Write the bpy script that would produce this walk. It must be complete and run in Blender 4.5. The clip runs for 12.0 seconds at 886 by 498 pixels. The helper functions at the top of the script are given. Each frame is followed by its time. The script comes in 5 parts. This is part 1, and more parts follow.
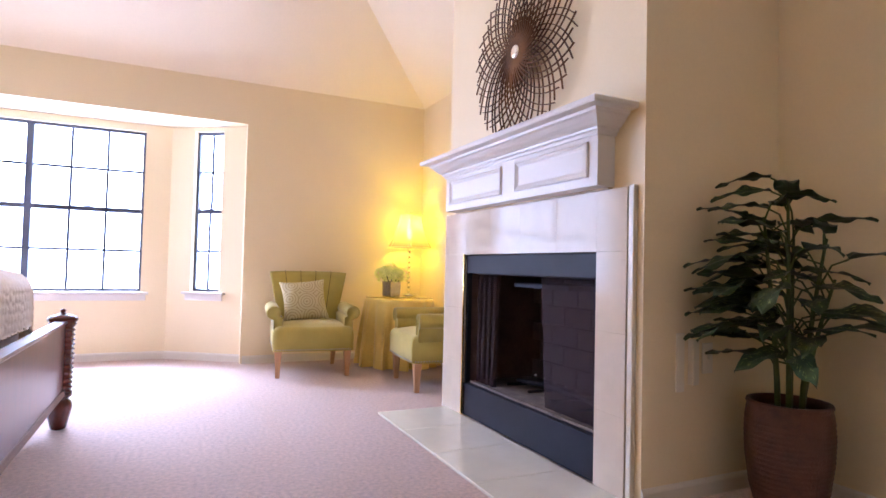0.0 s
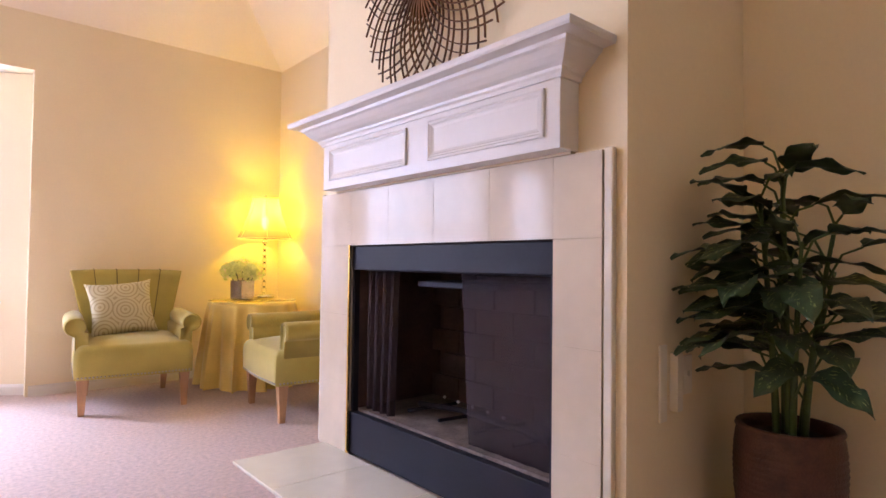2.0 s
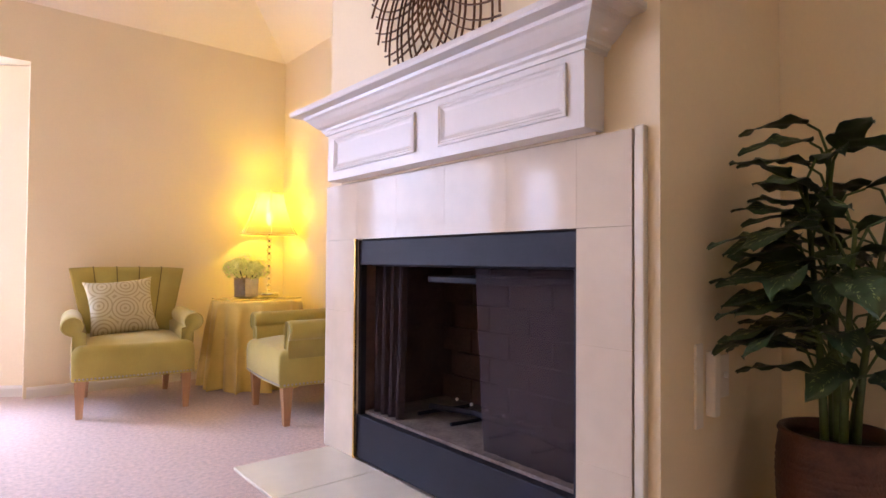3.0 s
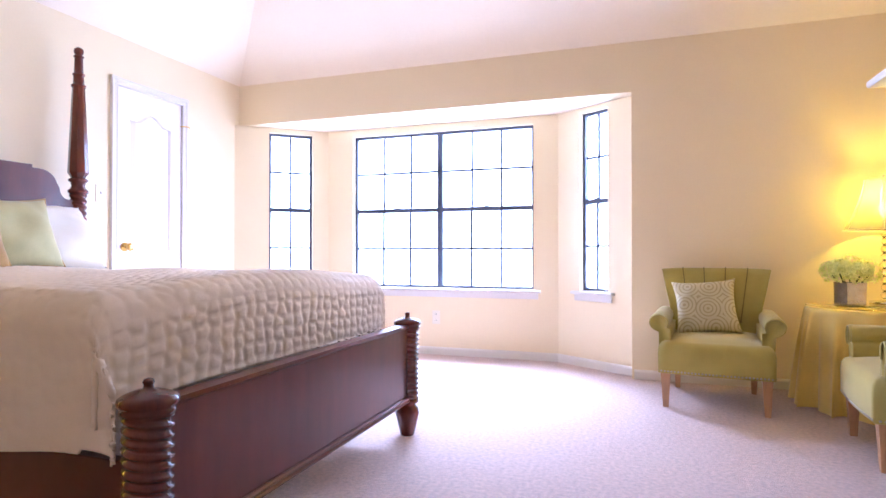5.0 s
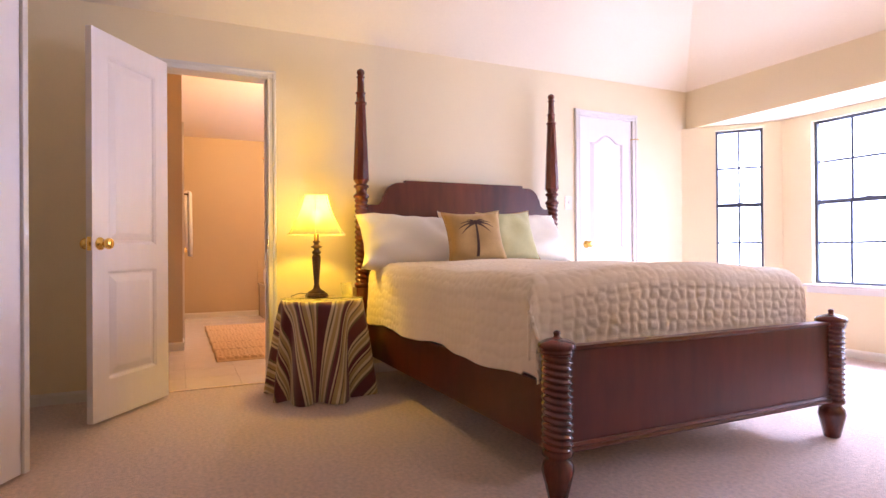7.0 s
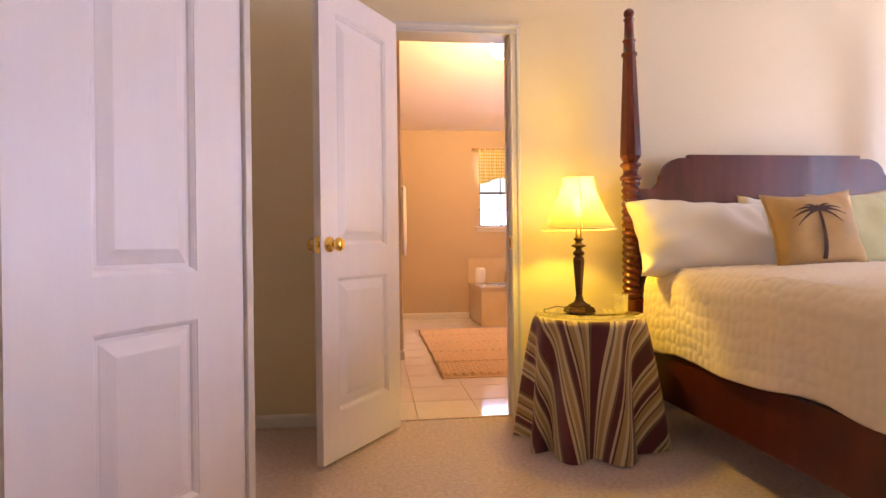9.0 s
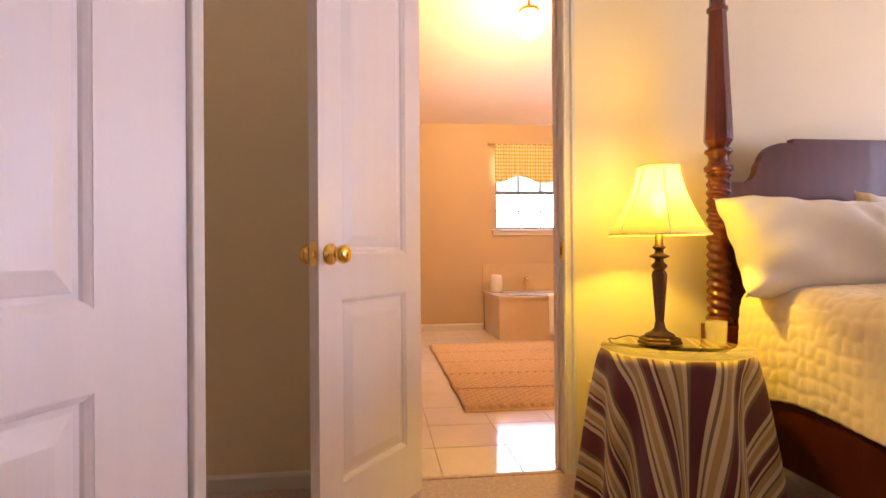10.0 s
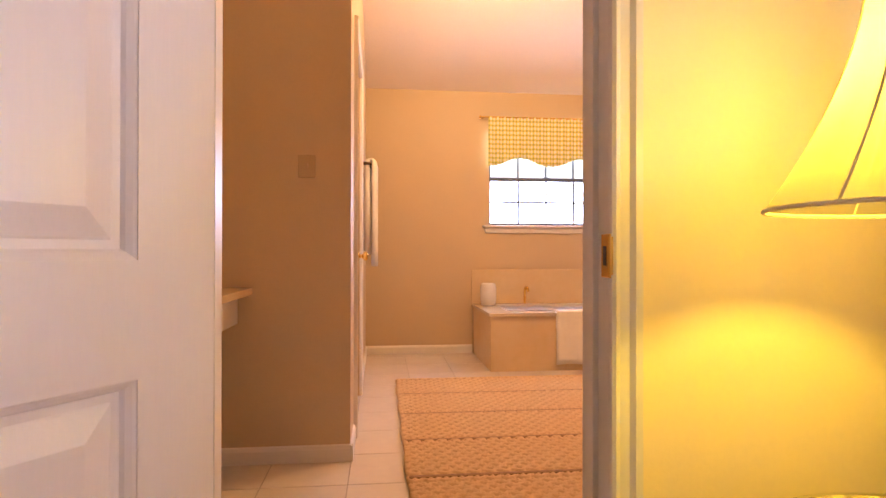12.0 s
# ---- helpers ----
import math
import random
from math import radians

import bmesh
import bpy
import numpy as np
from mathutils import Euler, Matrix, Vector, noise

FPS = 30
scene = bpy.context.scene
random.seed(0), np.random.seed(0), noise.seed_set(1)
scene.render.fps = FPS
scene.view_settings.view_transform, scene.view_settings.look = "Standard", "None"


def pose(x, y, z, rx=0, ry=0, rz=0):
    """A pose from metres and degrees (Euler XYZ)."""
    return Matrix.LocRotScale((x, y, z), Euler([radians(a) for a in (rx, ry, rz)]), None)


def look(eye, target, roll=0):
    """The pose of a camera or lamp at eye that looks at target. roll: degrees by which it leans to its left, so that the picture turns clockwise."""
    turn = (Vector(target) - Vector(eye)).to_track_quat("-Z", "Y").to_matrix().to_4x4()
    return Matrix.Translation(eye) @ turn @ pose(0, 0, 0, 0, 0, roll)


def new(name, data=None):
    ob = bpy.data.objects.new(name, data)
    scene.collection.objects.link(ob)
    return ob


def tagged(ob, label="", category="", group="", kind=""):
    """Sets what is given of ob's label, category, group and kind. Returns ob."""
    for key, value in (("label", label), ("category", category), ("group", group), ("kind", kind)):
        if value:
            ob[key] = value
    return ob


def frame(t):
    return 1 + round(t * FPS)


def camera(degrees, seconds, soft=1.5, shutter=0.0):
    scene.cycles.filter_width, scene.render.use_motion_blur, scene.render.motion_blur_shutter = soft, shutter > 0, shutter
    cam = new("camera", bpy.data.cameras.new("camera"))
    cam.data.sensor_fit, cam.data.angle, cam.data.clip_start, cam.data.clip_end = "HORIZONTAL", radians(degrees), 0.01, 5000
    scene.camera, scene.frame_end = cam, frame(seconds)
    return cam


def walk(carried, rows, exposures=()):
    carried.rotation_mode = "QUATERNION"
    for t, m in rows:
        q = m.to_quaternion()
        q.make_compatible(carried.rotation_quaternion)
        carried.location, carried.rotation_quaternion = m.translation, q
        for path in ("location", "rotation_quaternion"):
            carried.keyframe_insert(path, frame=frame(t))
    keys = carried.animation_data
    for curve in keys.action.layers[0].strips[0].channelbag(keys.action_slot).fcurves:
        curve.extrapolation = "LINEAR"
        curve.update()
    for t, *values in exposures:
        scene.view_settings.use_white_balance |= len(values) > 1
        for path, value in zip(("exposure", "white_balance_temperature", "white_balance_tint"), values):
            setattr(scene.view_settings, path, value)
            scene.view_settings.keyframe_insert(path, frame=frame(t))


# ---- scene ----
cam = camera(75.6, 12.0)
PATH = [
    (0, (0.56, 0.739, 0.834), (1.413, 2.547, 0.899), 1.4),
    (0.5, (0.643, 0.99, 0.848), (1.604, 2.743, 0.895), 0.9),
    (1, (0.648, 1.2, 0.837), (1.667, 2.921, 0.894), 1.1),
    (1.5, (0.66, 1.359, 0.842), (1.862, 2.957, 0.903), 1.0),
    (2, (0.74, 1.456, 0.835), (2.04, 2.975, 0.887), 0.7),
    (2.5, (0.775, 1.512, 0.824), (2.103, 3.007, 0.872), 0.5),
    (2.7, (0.797, 1.536, 0.818), (2.118, 3.037, 0.865), 0.5),
    (4.3, (0.939, 1.641, 0.852), (1.194, 3.625, 0.882), -0.2),
    (4.5, (1.012, 1.639, 0.868), (0.933, 3.638, 0.891), -0.2),
    (5, (1.132, 1.547, 0.867), (0.483, 3.439, 0.883), -0.0),
    (5.5, (1.314, 1.498, 0.894), (0.196, 3.156, 0.902), -0.1),
    (6, (1.486, 1.519, 0.867), (-0.021, 2.832, 0.876), -0.3),
    (6.5, (1.644, 1.468, 0.874), (-0.02, 2.579, 0.881), -0.3),
    (7, (1.707, 1.368, 0.863), (-0.106, 2.212, 0.87), -0.4),
    (7.5, (1.594, 1.365, 0.865), (-0.321, 1.944, 0.872), -0.2),
    (7.7, (1.53, 1.348, 0.887), (-0.404, 1.857, 0.884), -0.4),
    (9.5, (0.397, 1.169, 0.895), (-1.592, 1.377, 0.898), -0.6),
    (10, (0.079, 1.154, 0.921), (-1.908, 1.383, 0.926), -0.4),
    (10.5, (-0.28, 1.255, 0.942), (-2.263, 1.517, 0.943), -0.4),
    (11, (-0.618, 1.348, 0.914), (-2.601, 1.609, 0.913), -0.5),
    (11.5, (-0.955, 1.434, 0.907), (-2.937, 1.704, 0.914), -0.4),
    (12, (-1.3, 1.54, 0.923), (-3.288, 1.758, 0.931), 0.1),
]
# stops, kelvin and tint of the clip's own camera
LOOKS = [(0.0, 0.60, 5700, 9), (1.2, 0.57, 5900, 11), (2.5, 0.55, 6400, 14), (4.5, 0.60, 5300, 10), (6.5, 0.45, 5850, 14), (7.5, 0.44, 6550, 17), (9.5, 0.45, 6550, 16), (10.5, 0.52, 7200, 19), (11.3, 0.50, 6600, 17), (12.0, 0.40, 6500, 15)]
walk(cam, [(t, look(eye, target, roll)) for t, eye, target, roll in PATH], LOOKS)

# ---- world, daylight, lamps ----
world = bpy.data.worlds.new("overcast_sky")
scene.world = world
world.use_nodes = True
sky = world.node_tree.nodes.new("ShaderNodeTexSky")
sky.sky_type, sky.sun_disc, sky.sun_elevation, sky.sun_rotation = "NISHITA", False, radians(40), radians(20)
world.node_tree.links.new(sky.outputs[0], world.node_tree.nodes["Background"].inputs[0])
world.node_tree.nodes["Background"].inputs[1].default_value = 0.12


def area_lamp(name, w, h, eye, target, watts, colour):
    data = bpy.data.lights.new(name, "AREA")
    data.shape, data.size, data.size_y, data.energy, data.color = "RECTANGLE", w, h, watts, colour
    ob = new(name, data)
    ob.matrix_world = look(eye, target)
    return ob


def bulb(name, at, watts, colour, radius):
    data = bpy.data.lights.new(name, "POINT")
    data.energy, data.color, data.shadow_soft_size = watts, colour, radius
    ob = new(name, data)
    ob.location = at
    return ob


SKY = (0.575, 0.655, 1.0)
WARM = (1.0, 0.675, 0.04)
BATH = (1.0, 0.595, 0.225)
area_lamp("daylight_main_window", 1.64, 1.35, (-0.5, 6.275, 1.25), (-0.5, 3.0, 1.25), 62, SKY)
area_lamp("daylight_east_window", 0.26, 1.36, (0.86, 6.075, 1.27), (0.28, 5.20, 1.27), 18, SKY)
area_lamp("daylight_west_window", 0.38, 1.36, (-1.89, 6.04, 1.26), (-1.215, 5.236, 1.26), 19, SKY)
area_lamp("daylight_sky_above_bay", 5.0, 2.2, (-0.5, 8.6, 3.9), (-0.5, 4.6, 0.0), 2850, SKY)
area_lamp("daylight_bath_window", 1.08, 0.84, (-6.54, 3.085, 1.6), (-5.0, 3.085, 1.6), 46, SKY)
bulb("bedside_bulb", (-1.866, 2.158, 1.13), 17, WARM, 0.03)
bulb("corner_bulb", (2.475, 5.50, 1.19), 11, WARM, 0.03)
bulb("bath_bulb", (-4.4, 2.38, 2.735), 80, BATH, 0.10)

# ---- materials ----
def surf(name, colour, rough=0.6, metal=0.0, vary=0.08, scale=6.0, fine=120.0, bump=0.1, depth=0.002, coat=0.0, sheen=0.0, stretch=None, dark=None, spec=0.5):
    """A surface with variation at two scales, in metres."""
    m = bpy.data.materials.new(name)
    m.use_nodes = True
    n, l = m.node_tree.nodes, m.node_tree.links
    b = n["Principled BSDF"]
    tc = n.new("ShaderNodeTexCoord")
    mp = n.new("ShaderNodeMapping")
    if stretch:
        mp.inputs["Scale"].default_value = stretch
    l.new(tc.outputs["Object"], mp.inputs["Vector"])
    big, small = n.new("ShaderNodeTexNoise"), n.new("ShaderNodeTexNoise")
    big.inputs["Scale"].default_value, small.inputs["Scale"].default_value = scale, fine
    big.inputs["Detail"].default_value, small.inputs["Detail"].default_value = 5, 3
    l.new(mp.outputs[0], big.inputs["Vector"])
    l.new(mp.outputs[0], small.inputs["Vector"])
    add = n.new("ShaderNodeMath")
    add.operation = "MULTIPLY_ADD"
    l.new(small.outputs[0], add.inputs[0])
    add.inputs[1].default_value = 0.5
    l.new(big.outputs[0], add.inputs[2])
    ramp = n.new("ShaderNodeValToRGB")
    ramp.color_ramp.elements[0].position, ramp.color_ramp.elements[1].position = 0.5, 1.0
    lo = dark if dark else tuple(c * (1 - vary) for c in colour)
    hi = colour if dark else tuple(min(1, c * (1 + vary)) for c in colour)
    ramp.color_ramp.elements[0].color, ramp.color_ramp.elements[1].color = (*lo, 1), (*hi, 1)
    l.new(add.outputs[0], ramp.inputs[0])
    l.new(ramp.outputs[0], b.inputs["Base Color"])
    b.inputs["Roughness"].default_value, b.inputs["Metallic"].default_value = rough, metal
    b.inputs["Coat Weight"].default_value = coat
    b.inputs["Sheen Weight"].default_value = sheen
    b.inputs["Specular IOR Level"].default_value = spec
    if bump:
        bp = n.new("ShaderNodeBump")
        bp.inputs["Strength"].default_value, bp.inputs["Distance"].default_value = bump, depth
        l.new(small.outputs[0], bp.inputs["Height"])
        l.new(bp.outputs[0], b.inputs["Normal"])
    return m


def glow(name, colour, strength):
    m = bpy.data.materials.new(name)
    m.use_nodes = True
    n, l = m.node_tree.nodes, m.node_tree.links
    e = n.new("ShaderNodeEmission")
    e.inputs[0].default_value, e.inputs[1].default_value = (*colour, 1), strength
    l.new(e.outputs[0], n["Material Output"].inputs[0])
    return m


def clear_glass(name, tint=(1, 1, 1), rough=0.0, ior=1.45):
    m = bpy.data.materials.new(name)
    m.use_nodes = True
    b = m.node_tree.nodes["Principled BSDF"]
    b.inputs["Base Color"].default_value = (*tint, 1)
    b.inputs["Transmission Weight"].default_value, b.inputs["Roughness"].default_value, b.inputs["IOR"].default_value = 1, rough, ior
    return m


def lamp_shade_cloth(name, colour, share=0.8, open_weave=0.0, tint=(1, 1, 1)):
    m = bpy.data.materials.new(name)
    m.use_nodes = True
    n, l = m.node_tree.nodes, m.node_tree.links
    d, t, mix = n.new("ShaderNodeBsdfDiffuse"), n.new("ShaderNodeBsdfTranslucent"), n.new("ShaderNodeMixShader")
    d.inputs[0].default_value, t.inputs[0].default_value = (*colour, 1), (*colour, 1)
    mix.inputs[0].default_value = share
    l.new(d.outputs[0], mix.inputs[1])
    l.new(t.outputs[0], mix.inputs[2])
    tr, mix2 = n.new("ShaderNodeBsdfTransparent"), n.new("ShaderNodeMixShader")
    tr.inputs[0].default_value = (*tint, 1)
    mix2.inputs[0].default_value = open_weave
    l.new(mix.outputs[0], mix2.inputs[1])
    l.new(tr.outputs[0], mix2.inputs[2])
    l.new(mix2.outputs[0], n["Material Output"].inputs[0])
    return m


def striped_cloth(name):
    """Woven stripes across the cloth's own u axis, in metres."""
    m = surf(name, (0.5, 0.4, 0.3), 0.85, sheen=0.2)
    n, l = m.node_tree.nodes, m.node_tree.links
    uv = n.new("ShaderNodeUVMap")
    sep = n.new("ShaderNodeSeparateXYZ")
    l.new(uv.outputs[0], sep.inputs[0])
    mul = n.new("ShaderNodeMath")
    mul.operation = "MULTIPLY"
    mul.inputs[1].default_value = 1 / 0.30
    l.new(sep.outputs[0], mul.inputs[0])
    fr = n.new("ShaderNodeMath")
    fr.operation = "FRACT"
    l.new(mul.outputs[0], fr.inputs[0])
    ramp = n.new("ShaderNodeValToRGB")
    r = ramp.color_ramp
    r.interpolation = "CONSTANT"
    maroon, cream, olive, gold = (0.11, 0.02, 0.025), (0.60, 0.46, 0.27), (0.17, 0.11, 0.05), (0.40, 0.26, 0.10)
    stops = [(0.0, maroon), (0.25, cream), (0.30, olive), (0.33, cream), (0.37, gold), (0.44, cream), (0.49, olive), (0.52, maroon), (0.60, cream),
             (0.63, maroon), (0.66, gold), (0.74, cream), (0.80, olive), (0.83, gold), (0.90, cream), (0.95, olive)]
    r.elements[0].position, r.elements[0].color = 0, (*stops[0][1], 1)
    r.elements[1].position, r.elements[1].color = stops[1][0], (*stops[1][1], 1)
    for p, c in stops[2:]:
        r.elements.new(p).color = (*c, 1)
    l.new(fr.outputs[0], ramp.inputs[0])
    l.new(ramp.outputs[0], n["Principled BSDF"].inputs["Base Color"])
    return m


def check_cloth(name):
    m = surf(name, (0.6, 0.6, 0.4), 0.9)
    n, l = m.node_tree.nodes, m.node_tree.links
    uv = n.new("ShaderNodeUVMap")
    sep = n.new("ShaderNodeSeparateXYZ")
    l.new(uv.outputs[0], sep.inputs[0])
    masks = []
    for k in (0, 1):
        mul = n.new("ShaderNodeMath")
        mul.operation, mul.inputs[1].default_value = "MULTIPLY", 1 / 0.042
        l.new(sep.outputs[k], mul.inputs[0])
        fr = n.new("ShaderNodeMath")
        fr.operation = "FRACT"
        l.new(mul.outputs[0], fr.inputs[0])
        lt = n.new("ShaderNodeMath")
        lt.operation, lt.inputs[1].default_value = "LESS_THAN", 0.42
        l.new(fr.outputs[0], lt.inputs[0])
        masks.append(lt)
    add = n.new("ShaderNodeMath")
    add.operation = "ADD"
    l.new(masks[0].outputs[0], add.inputs[0])
    l.new(masks[1].outputs[0], add.inputs[1])
    half = n.new("ShaderNodeMath")
    half.operation, half.inputs[1].default_value = "MULTIPLY", 0.5
    l.new(add.outputs[0], half.inputs[0])
    ramp = n.new("ShaderNodeValToRGB")
    r = ramp.color_ramp
    r.interpolation = "CONSTANT"
    r.elements[0].position, r.elements[0].color = 0, (0.86, 0.83, 0.74, 1)
    r.elements[1].position, r.elements[1].color = 0.4, (0.74, 0.64, 0.14, 1)
    r.elements.new(0.9).color = (0.42, 0.42, 0.12, 1)
    l.new(half.outputs[0], ramp.inputs[0])
    l.new(ramp.outputs[0], n["Principled BSDF"].inputs["Base Color"])
    return m


def ring_print(name):
    """Pale cushion cloth with printed rings."""
    m = surf(name, (0.55, 0.48, 0.28), 0.85)
    n, l = m.node_tree.nodes, m.node_tree.links
    uv = n.new("ShaderNodeUVMap")
    v = n.new("ShaderNodeTexVoronoi")
    v.voronoi_dimensions, v.inputs["Scale"].default_value, v.inputs["Randomness"].default_value = "2D", 7.5, 0.35
    l.new(uv.outputs[0], v.inputs["Vector"])
    sn = n.new("ShaderNodeMath")
    sn.operation, sn.inputs[1].default_value = "MULTIPLY", 42
    l.new(v.outputs["Distance"], sn.inputs[0])
    si = n.new("ShaderNodeMath")
    si.operation = "SINE"
    l.new(sn.outputs[0], si.inputs[0])
    ramp = n.new("ShaderNodeValToRGB")
    ramp.color_ramp.elements[0].position, ramp.color_ramp.elements[0].color = 0.20, (0.60, 0.52, 0.31, 1)
    ramp.color_ramp.elements[1].position, ramp.color_ramp.elements[1].color = 0.80, (0.43, 0.35, 0.18, 1)
    l.new(si.outputs[0], ramp.inputs[0])
    l.new(ramp.outputs[0], n["Principled BSDF"].inputs["Base Color"])
    return m


def view_beyond(name):
    """Overcast sky with pale foliage low down, seen through the windows."""
    m = bpy.data.materials.new(name)
    m.use_nodes = True
    n, l = m.node_tree.nodes, m.node_tree.links
    e = n.new("ShaderNodeEmission")
    tc, ns, ramp = n.new("ShaderNodeTexCoord"), n.new("ShaderNodeTexNoise"), n.new("ShaderNodeValToRGB")
    ns.inputs["Scale"].default_value, ns.inputs["Detail"].default_value = 0.9, 6
    l.new(tc.outputs["Object"], ns.inputs["Vector"])
    ramp.color_ramp.elements[0].position, ramp.color_ramp.elements[0].color = 0.40, (0.80, 0.93, 0.93, 1)
    ramp.color_ramp.elements[1].position, ramp.color_ramp.elements[1].color = 0.56, (1.0, 1.0, 1.0, 1)
    l.new(ns.outputs[0], ramp.inputs[0])
    l.new(ramp.outputs[0], e.inputs[0])
    e.inputs[1].default_value = 1.25
    l.new(e.outputs[0], n["Material Output"].inputs[0])
    return m


WALL = surf("cream_wall_paint", (0.84, 0.695, 0.45), 0.55, vary=0.03, scale=1.5, fine=90, bump=0.12, depth=0.003)
CEIL = surf("ceiling_paint", (0.85, 0.735, 0.565), 0.8, vary=0.03, scale=1.2, fine=60, bump=0.25, depth=0.004)
BATHWALL = surf("beige_bath_paint", (0.56, 0.42, 0.27), 0.5, vary=0.03, scale=1.5, fine=90, bump=0.12, depth=0.003)
BATHCEIL = surf("beige_bath_ceiling_paint", (0.86, 0.76, 0.68), 0.8, vary=0.03, scale=1.2, fine=60, bump=0.25, depth=0.004)
BASE = surf("cream_baseboard_paint", (0.76, 0.69, 0.60), 0.4, vary=0.02, bump=0.03)
TRIM = surf("white_trim_paint", (0.73, 0.675, 0.62), 0.34, vary=0.02, scale=3, fine=50, bump=0.03)
DOOR = surf("white_door_paint", (0.84, 0.77, 0.77), 0.36, vary=0.02, scale=3, fine=40, bump=0.10, depth=0.001, stretch=(6, 6, 0.5))
CARPET = surf("mauve_beige_carpet", (0.66, 0.48, 0.39), 0.95, vary=0.20, scale=55, fine=210, bump=0.9, depth=0.012, sheen=0.25, spec=0.1)
MARBLE = surf("cream_marble_tile", (0.62, 0.515, 0.385), 0.10, vary=0.07, scale=2.2, fine=14, bump=0.0, spec=0.26)
HEARTH = surf("cream_hearth_tile", (0.73, 0.66, 0.52), 0.16, vary=0.05, scale=2.5, fine=14, bump=0.0)
GROUT = surf("grey_grout", (0.38, 0.32, 0.26), 0.9, vary=0.1)
FLOORTILE = surf("cream_floor_tile", (0.67, 0.57, 0.48), 0.08, vary=0.05, scale=3, fine=20, bump=0.0)
TUBSTONE = surf("tan_marble", (0.66, 0.51, 0.33), 0.2, vary=0.2, scale=4, fine=18, bump=0.0, dark=(0.62, 0.45, 0.26))
BLACK = surf("black_fire_metal", (0.014, 0.013, 0.020), 0.5, metal=0.0, spec=0.15, vary=0.2, scale=5, bump=0.03)
SOOT = surf("sooty_firebrick", (0.085, 0.045, 0.037), 0.9, vary=0.3, scale=8, fine=60, bump=0.4, depth=0.006)
MESHCURTAIN = lamp_shade_cloth("fire_screen_mesh", (0.075, 0.055, 0.060), 0.1, 0.42)
ASH = surf("grey_ash", (0.15, 0.115, 0.095), 0.95, vary=0.4, scale=15, fine=80, bump=0.5, depth=0.005)
BRONZEFRAME = surf("dark_bronze_window_metal", (0.095, 0.105, 0.145), 0.45, metal=0.3, vary=0.1)
GLASS = clear_glass("window_glass")
BEYOND = view_beyond("sky_beyond_window")
WOOD = surf("dark_cherry_wood", (0.135, 0.025, 0.014), 0.30, vary=0.3, scale=1.6, fine=9, bump=0.0, spec=0.42, coat=0.08, stretch=(1.5, 2.2, 0.5), dark=(0.048, 0.008, 0.006))
WOODV = surf("dark_cherry_post", (0.14, 0.022, 0.010), 0.26, vary=0.3, scale=4, fine=20, bump=0.0, coat=0.2, stretch=(5, 5, 0.6), dark=(0.070, 0.010, 0.006))
QUILT = surf("ivory_quilt", (0.84, 0.69, 0.51), 0.9, vary=0.05, scale=3, fine=300, bump=0.25, depth=0.002, sheen=0.2)
LINEN = surf("white_pillow_linen", (0.80, 0.73, 0.62), 0.9, vary=0.03, scale=4, fine=260, bump=0.25, depth=0.002, sheen=0.2)
TAN = surf("gold_tan_cloth", (0.47, 0.285, 0.095), 0.85, vary=0.15, scale=9, fine=200, bump=0.3, depth=0.002, sheen=0.2)
BROWN = surf("brown_applique", (0.07, 0.032, 0.018), 0.85, vary=0.2, scale=30)
SAGE = surf("sage_pillow_cloth", (0.54, 0.50, 0.25), 0.85, vary=0.08, scale=12, fine=250, bump=0.25, sheen=0.2)
OLIVE = surf("olive_green_upholstery", (0.45, 0.355, 0.075), 0.85, vary=0.10, scale=7, fine=320, bump=0.35, depth=0.002, sheen=0.3)
# darker olive that stands for the shade inside the chair's seams
SEAM = surf("olive_seam_shade", (0.16, 0.12, 0.03), 0.9, vary=0.1)
NAIL = surf("pewter_nail", (0.45, 0.42, 0.36), 0.35, metal=0.9)
BEECH = surf("honey_beech_leg", (0.50, 0.27, 0.13), 0.35, vary=0.15, scale=6, fine=40, bump=0.04, stretch=(5, 5, 0.6))
YELLOWCLOTH = surf("yellow_gold_tablecloth", (0.86, 0.63, 0.15), 0.7, vary=0.08, scale=8, fine=260, bump=0.2, sheen=0.3)
STRIPES = striped_cloth("maroon_striped_cloth")
CHECK = check_cloth("yellow_check_cloth")
RINGS = ring_print("ring_print_cloth")
SHADE = lamp_shade_cloth("ivory_lamp_shade", (0.42, 0.395, 0.335), 0.76, 0.25, (1.0, 0.93, 0.70))
SHADETRIM = surf("shade_piping", (0.74, 0.64, 0.42), 0.8)
BULB = glow("lit_bulb", (1.0, 0.80, 0.40), 4.5)
LAMPMETAL = surf("antique_bronze_lamp", (0.10, 0.052, 0.030), 0.36, metal=0.75, vary=0.3, scale=14, bump=0.05)
CHROME = surf("polished_chrome", (0.75, 0.74, 0.72), 0.08, metal=1.0, vary=0.02, bump=0)
CRYSTAL = clear_glass("lamp_crystal", (1, 0.97, 0.9), 0.02, 1.5)
TABLEGLASS = clear_glass("table_glass", (0.97, 1, 0.96), 0.0, 1.25)
FROST = lamp_shade_cloth("frosted_candle_glass", (0.95, 0.90, 0.72), 0.5, 0.76, (0.98, 0.96, 0.88))
IVORY = surf("ivory_plastic", (0.45, 0.335, 0.21), 0.4, vary=0.02, bump=0)
BRASS = surf("polished_brass", (0.83, 0.56, 0.16), 0.12, metal=1.0, vary=0.03, bump=0)
PLASTIC = surf("white_plastic", (0.80, 0.72, 0.58), 0.4, vary=0.02, bump=0)
DARKPLASTIC = surf("dark_socket_slot", (0.03, 0.03, 0.03), 0.5, bump=0)
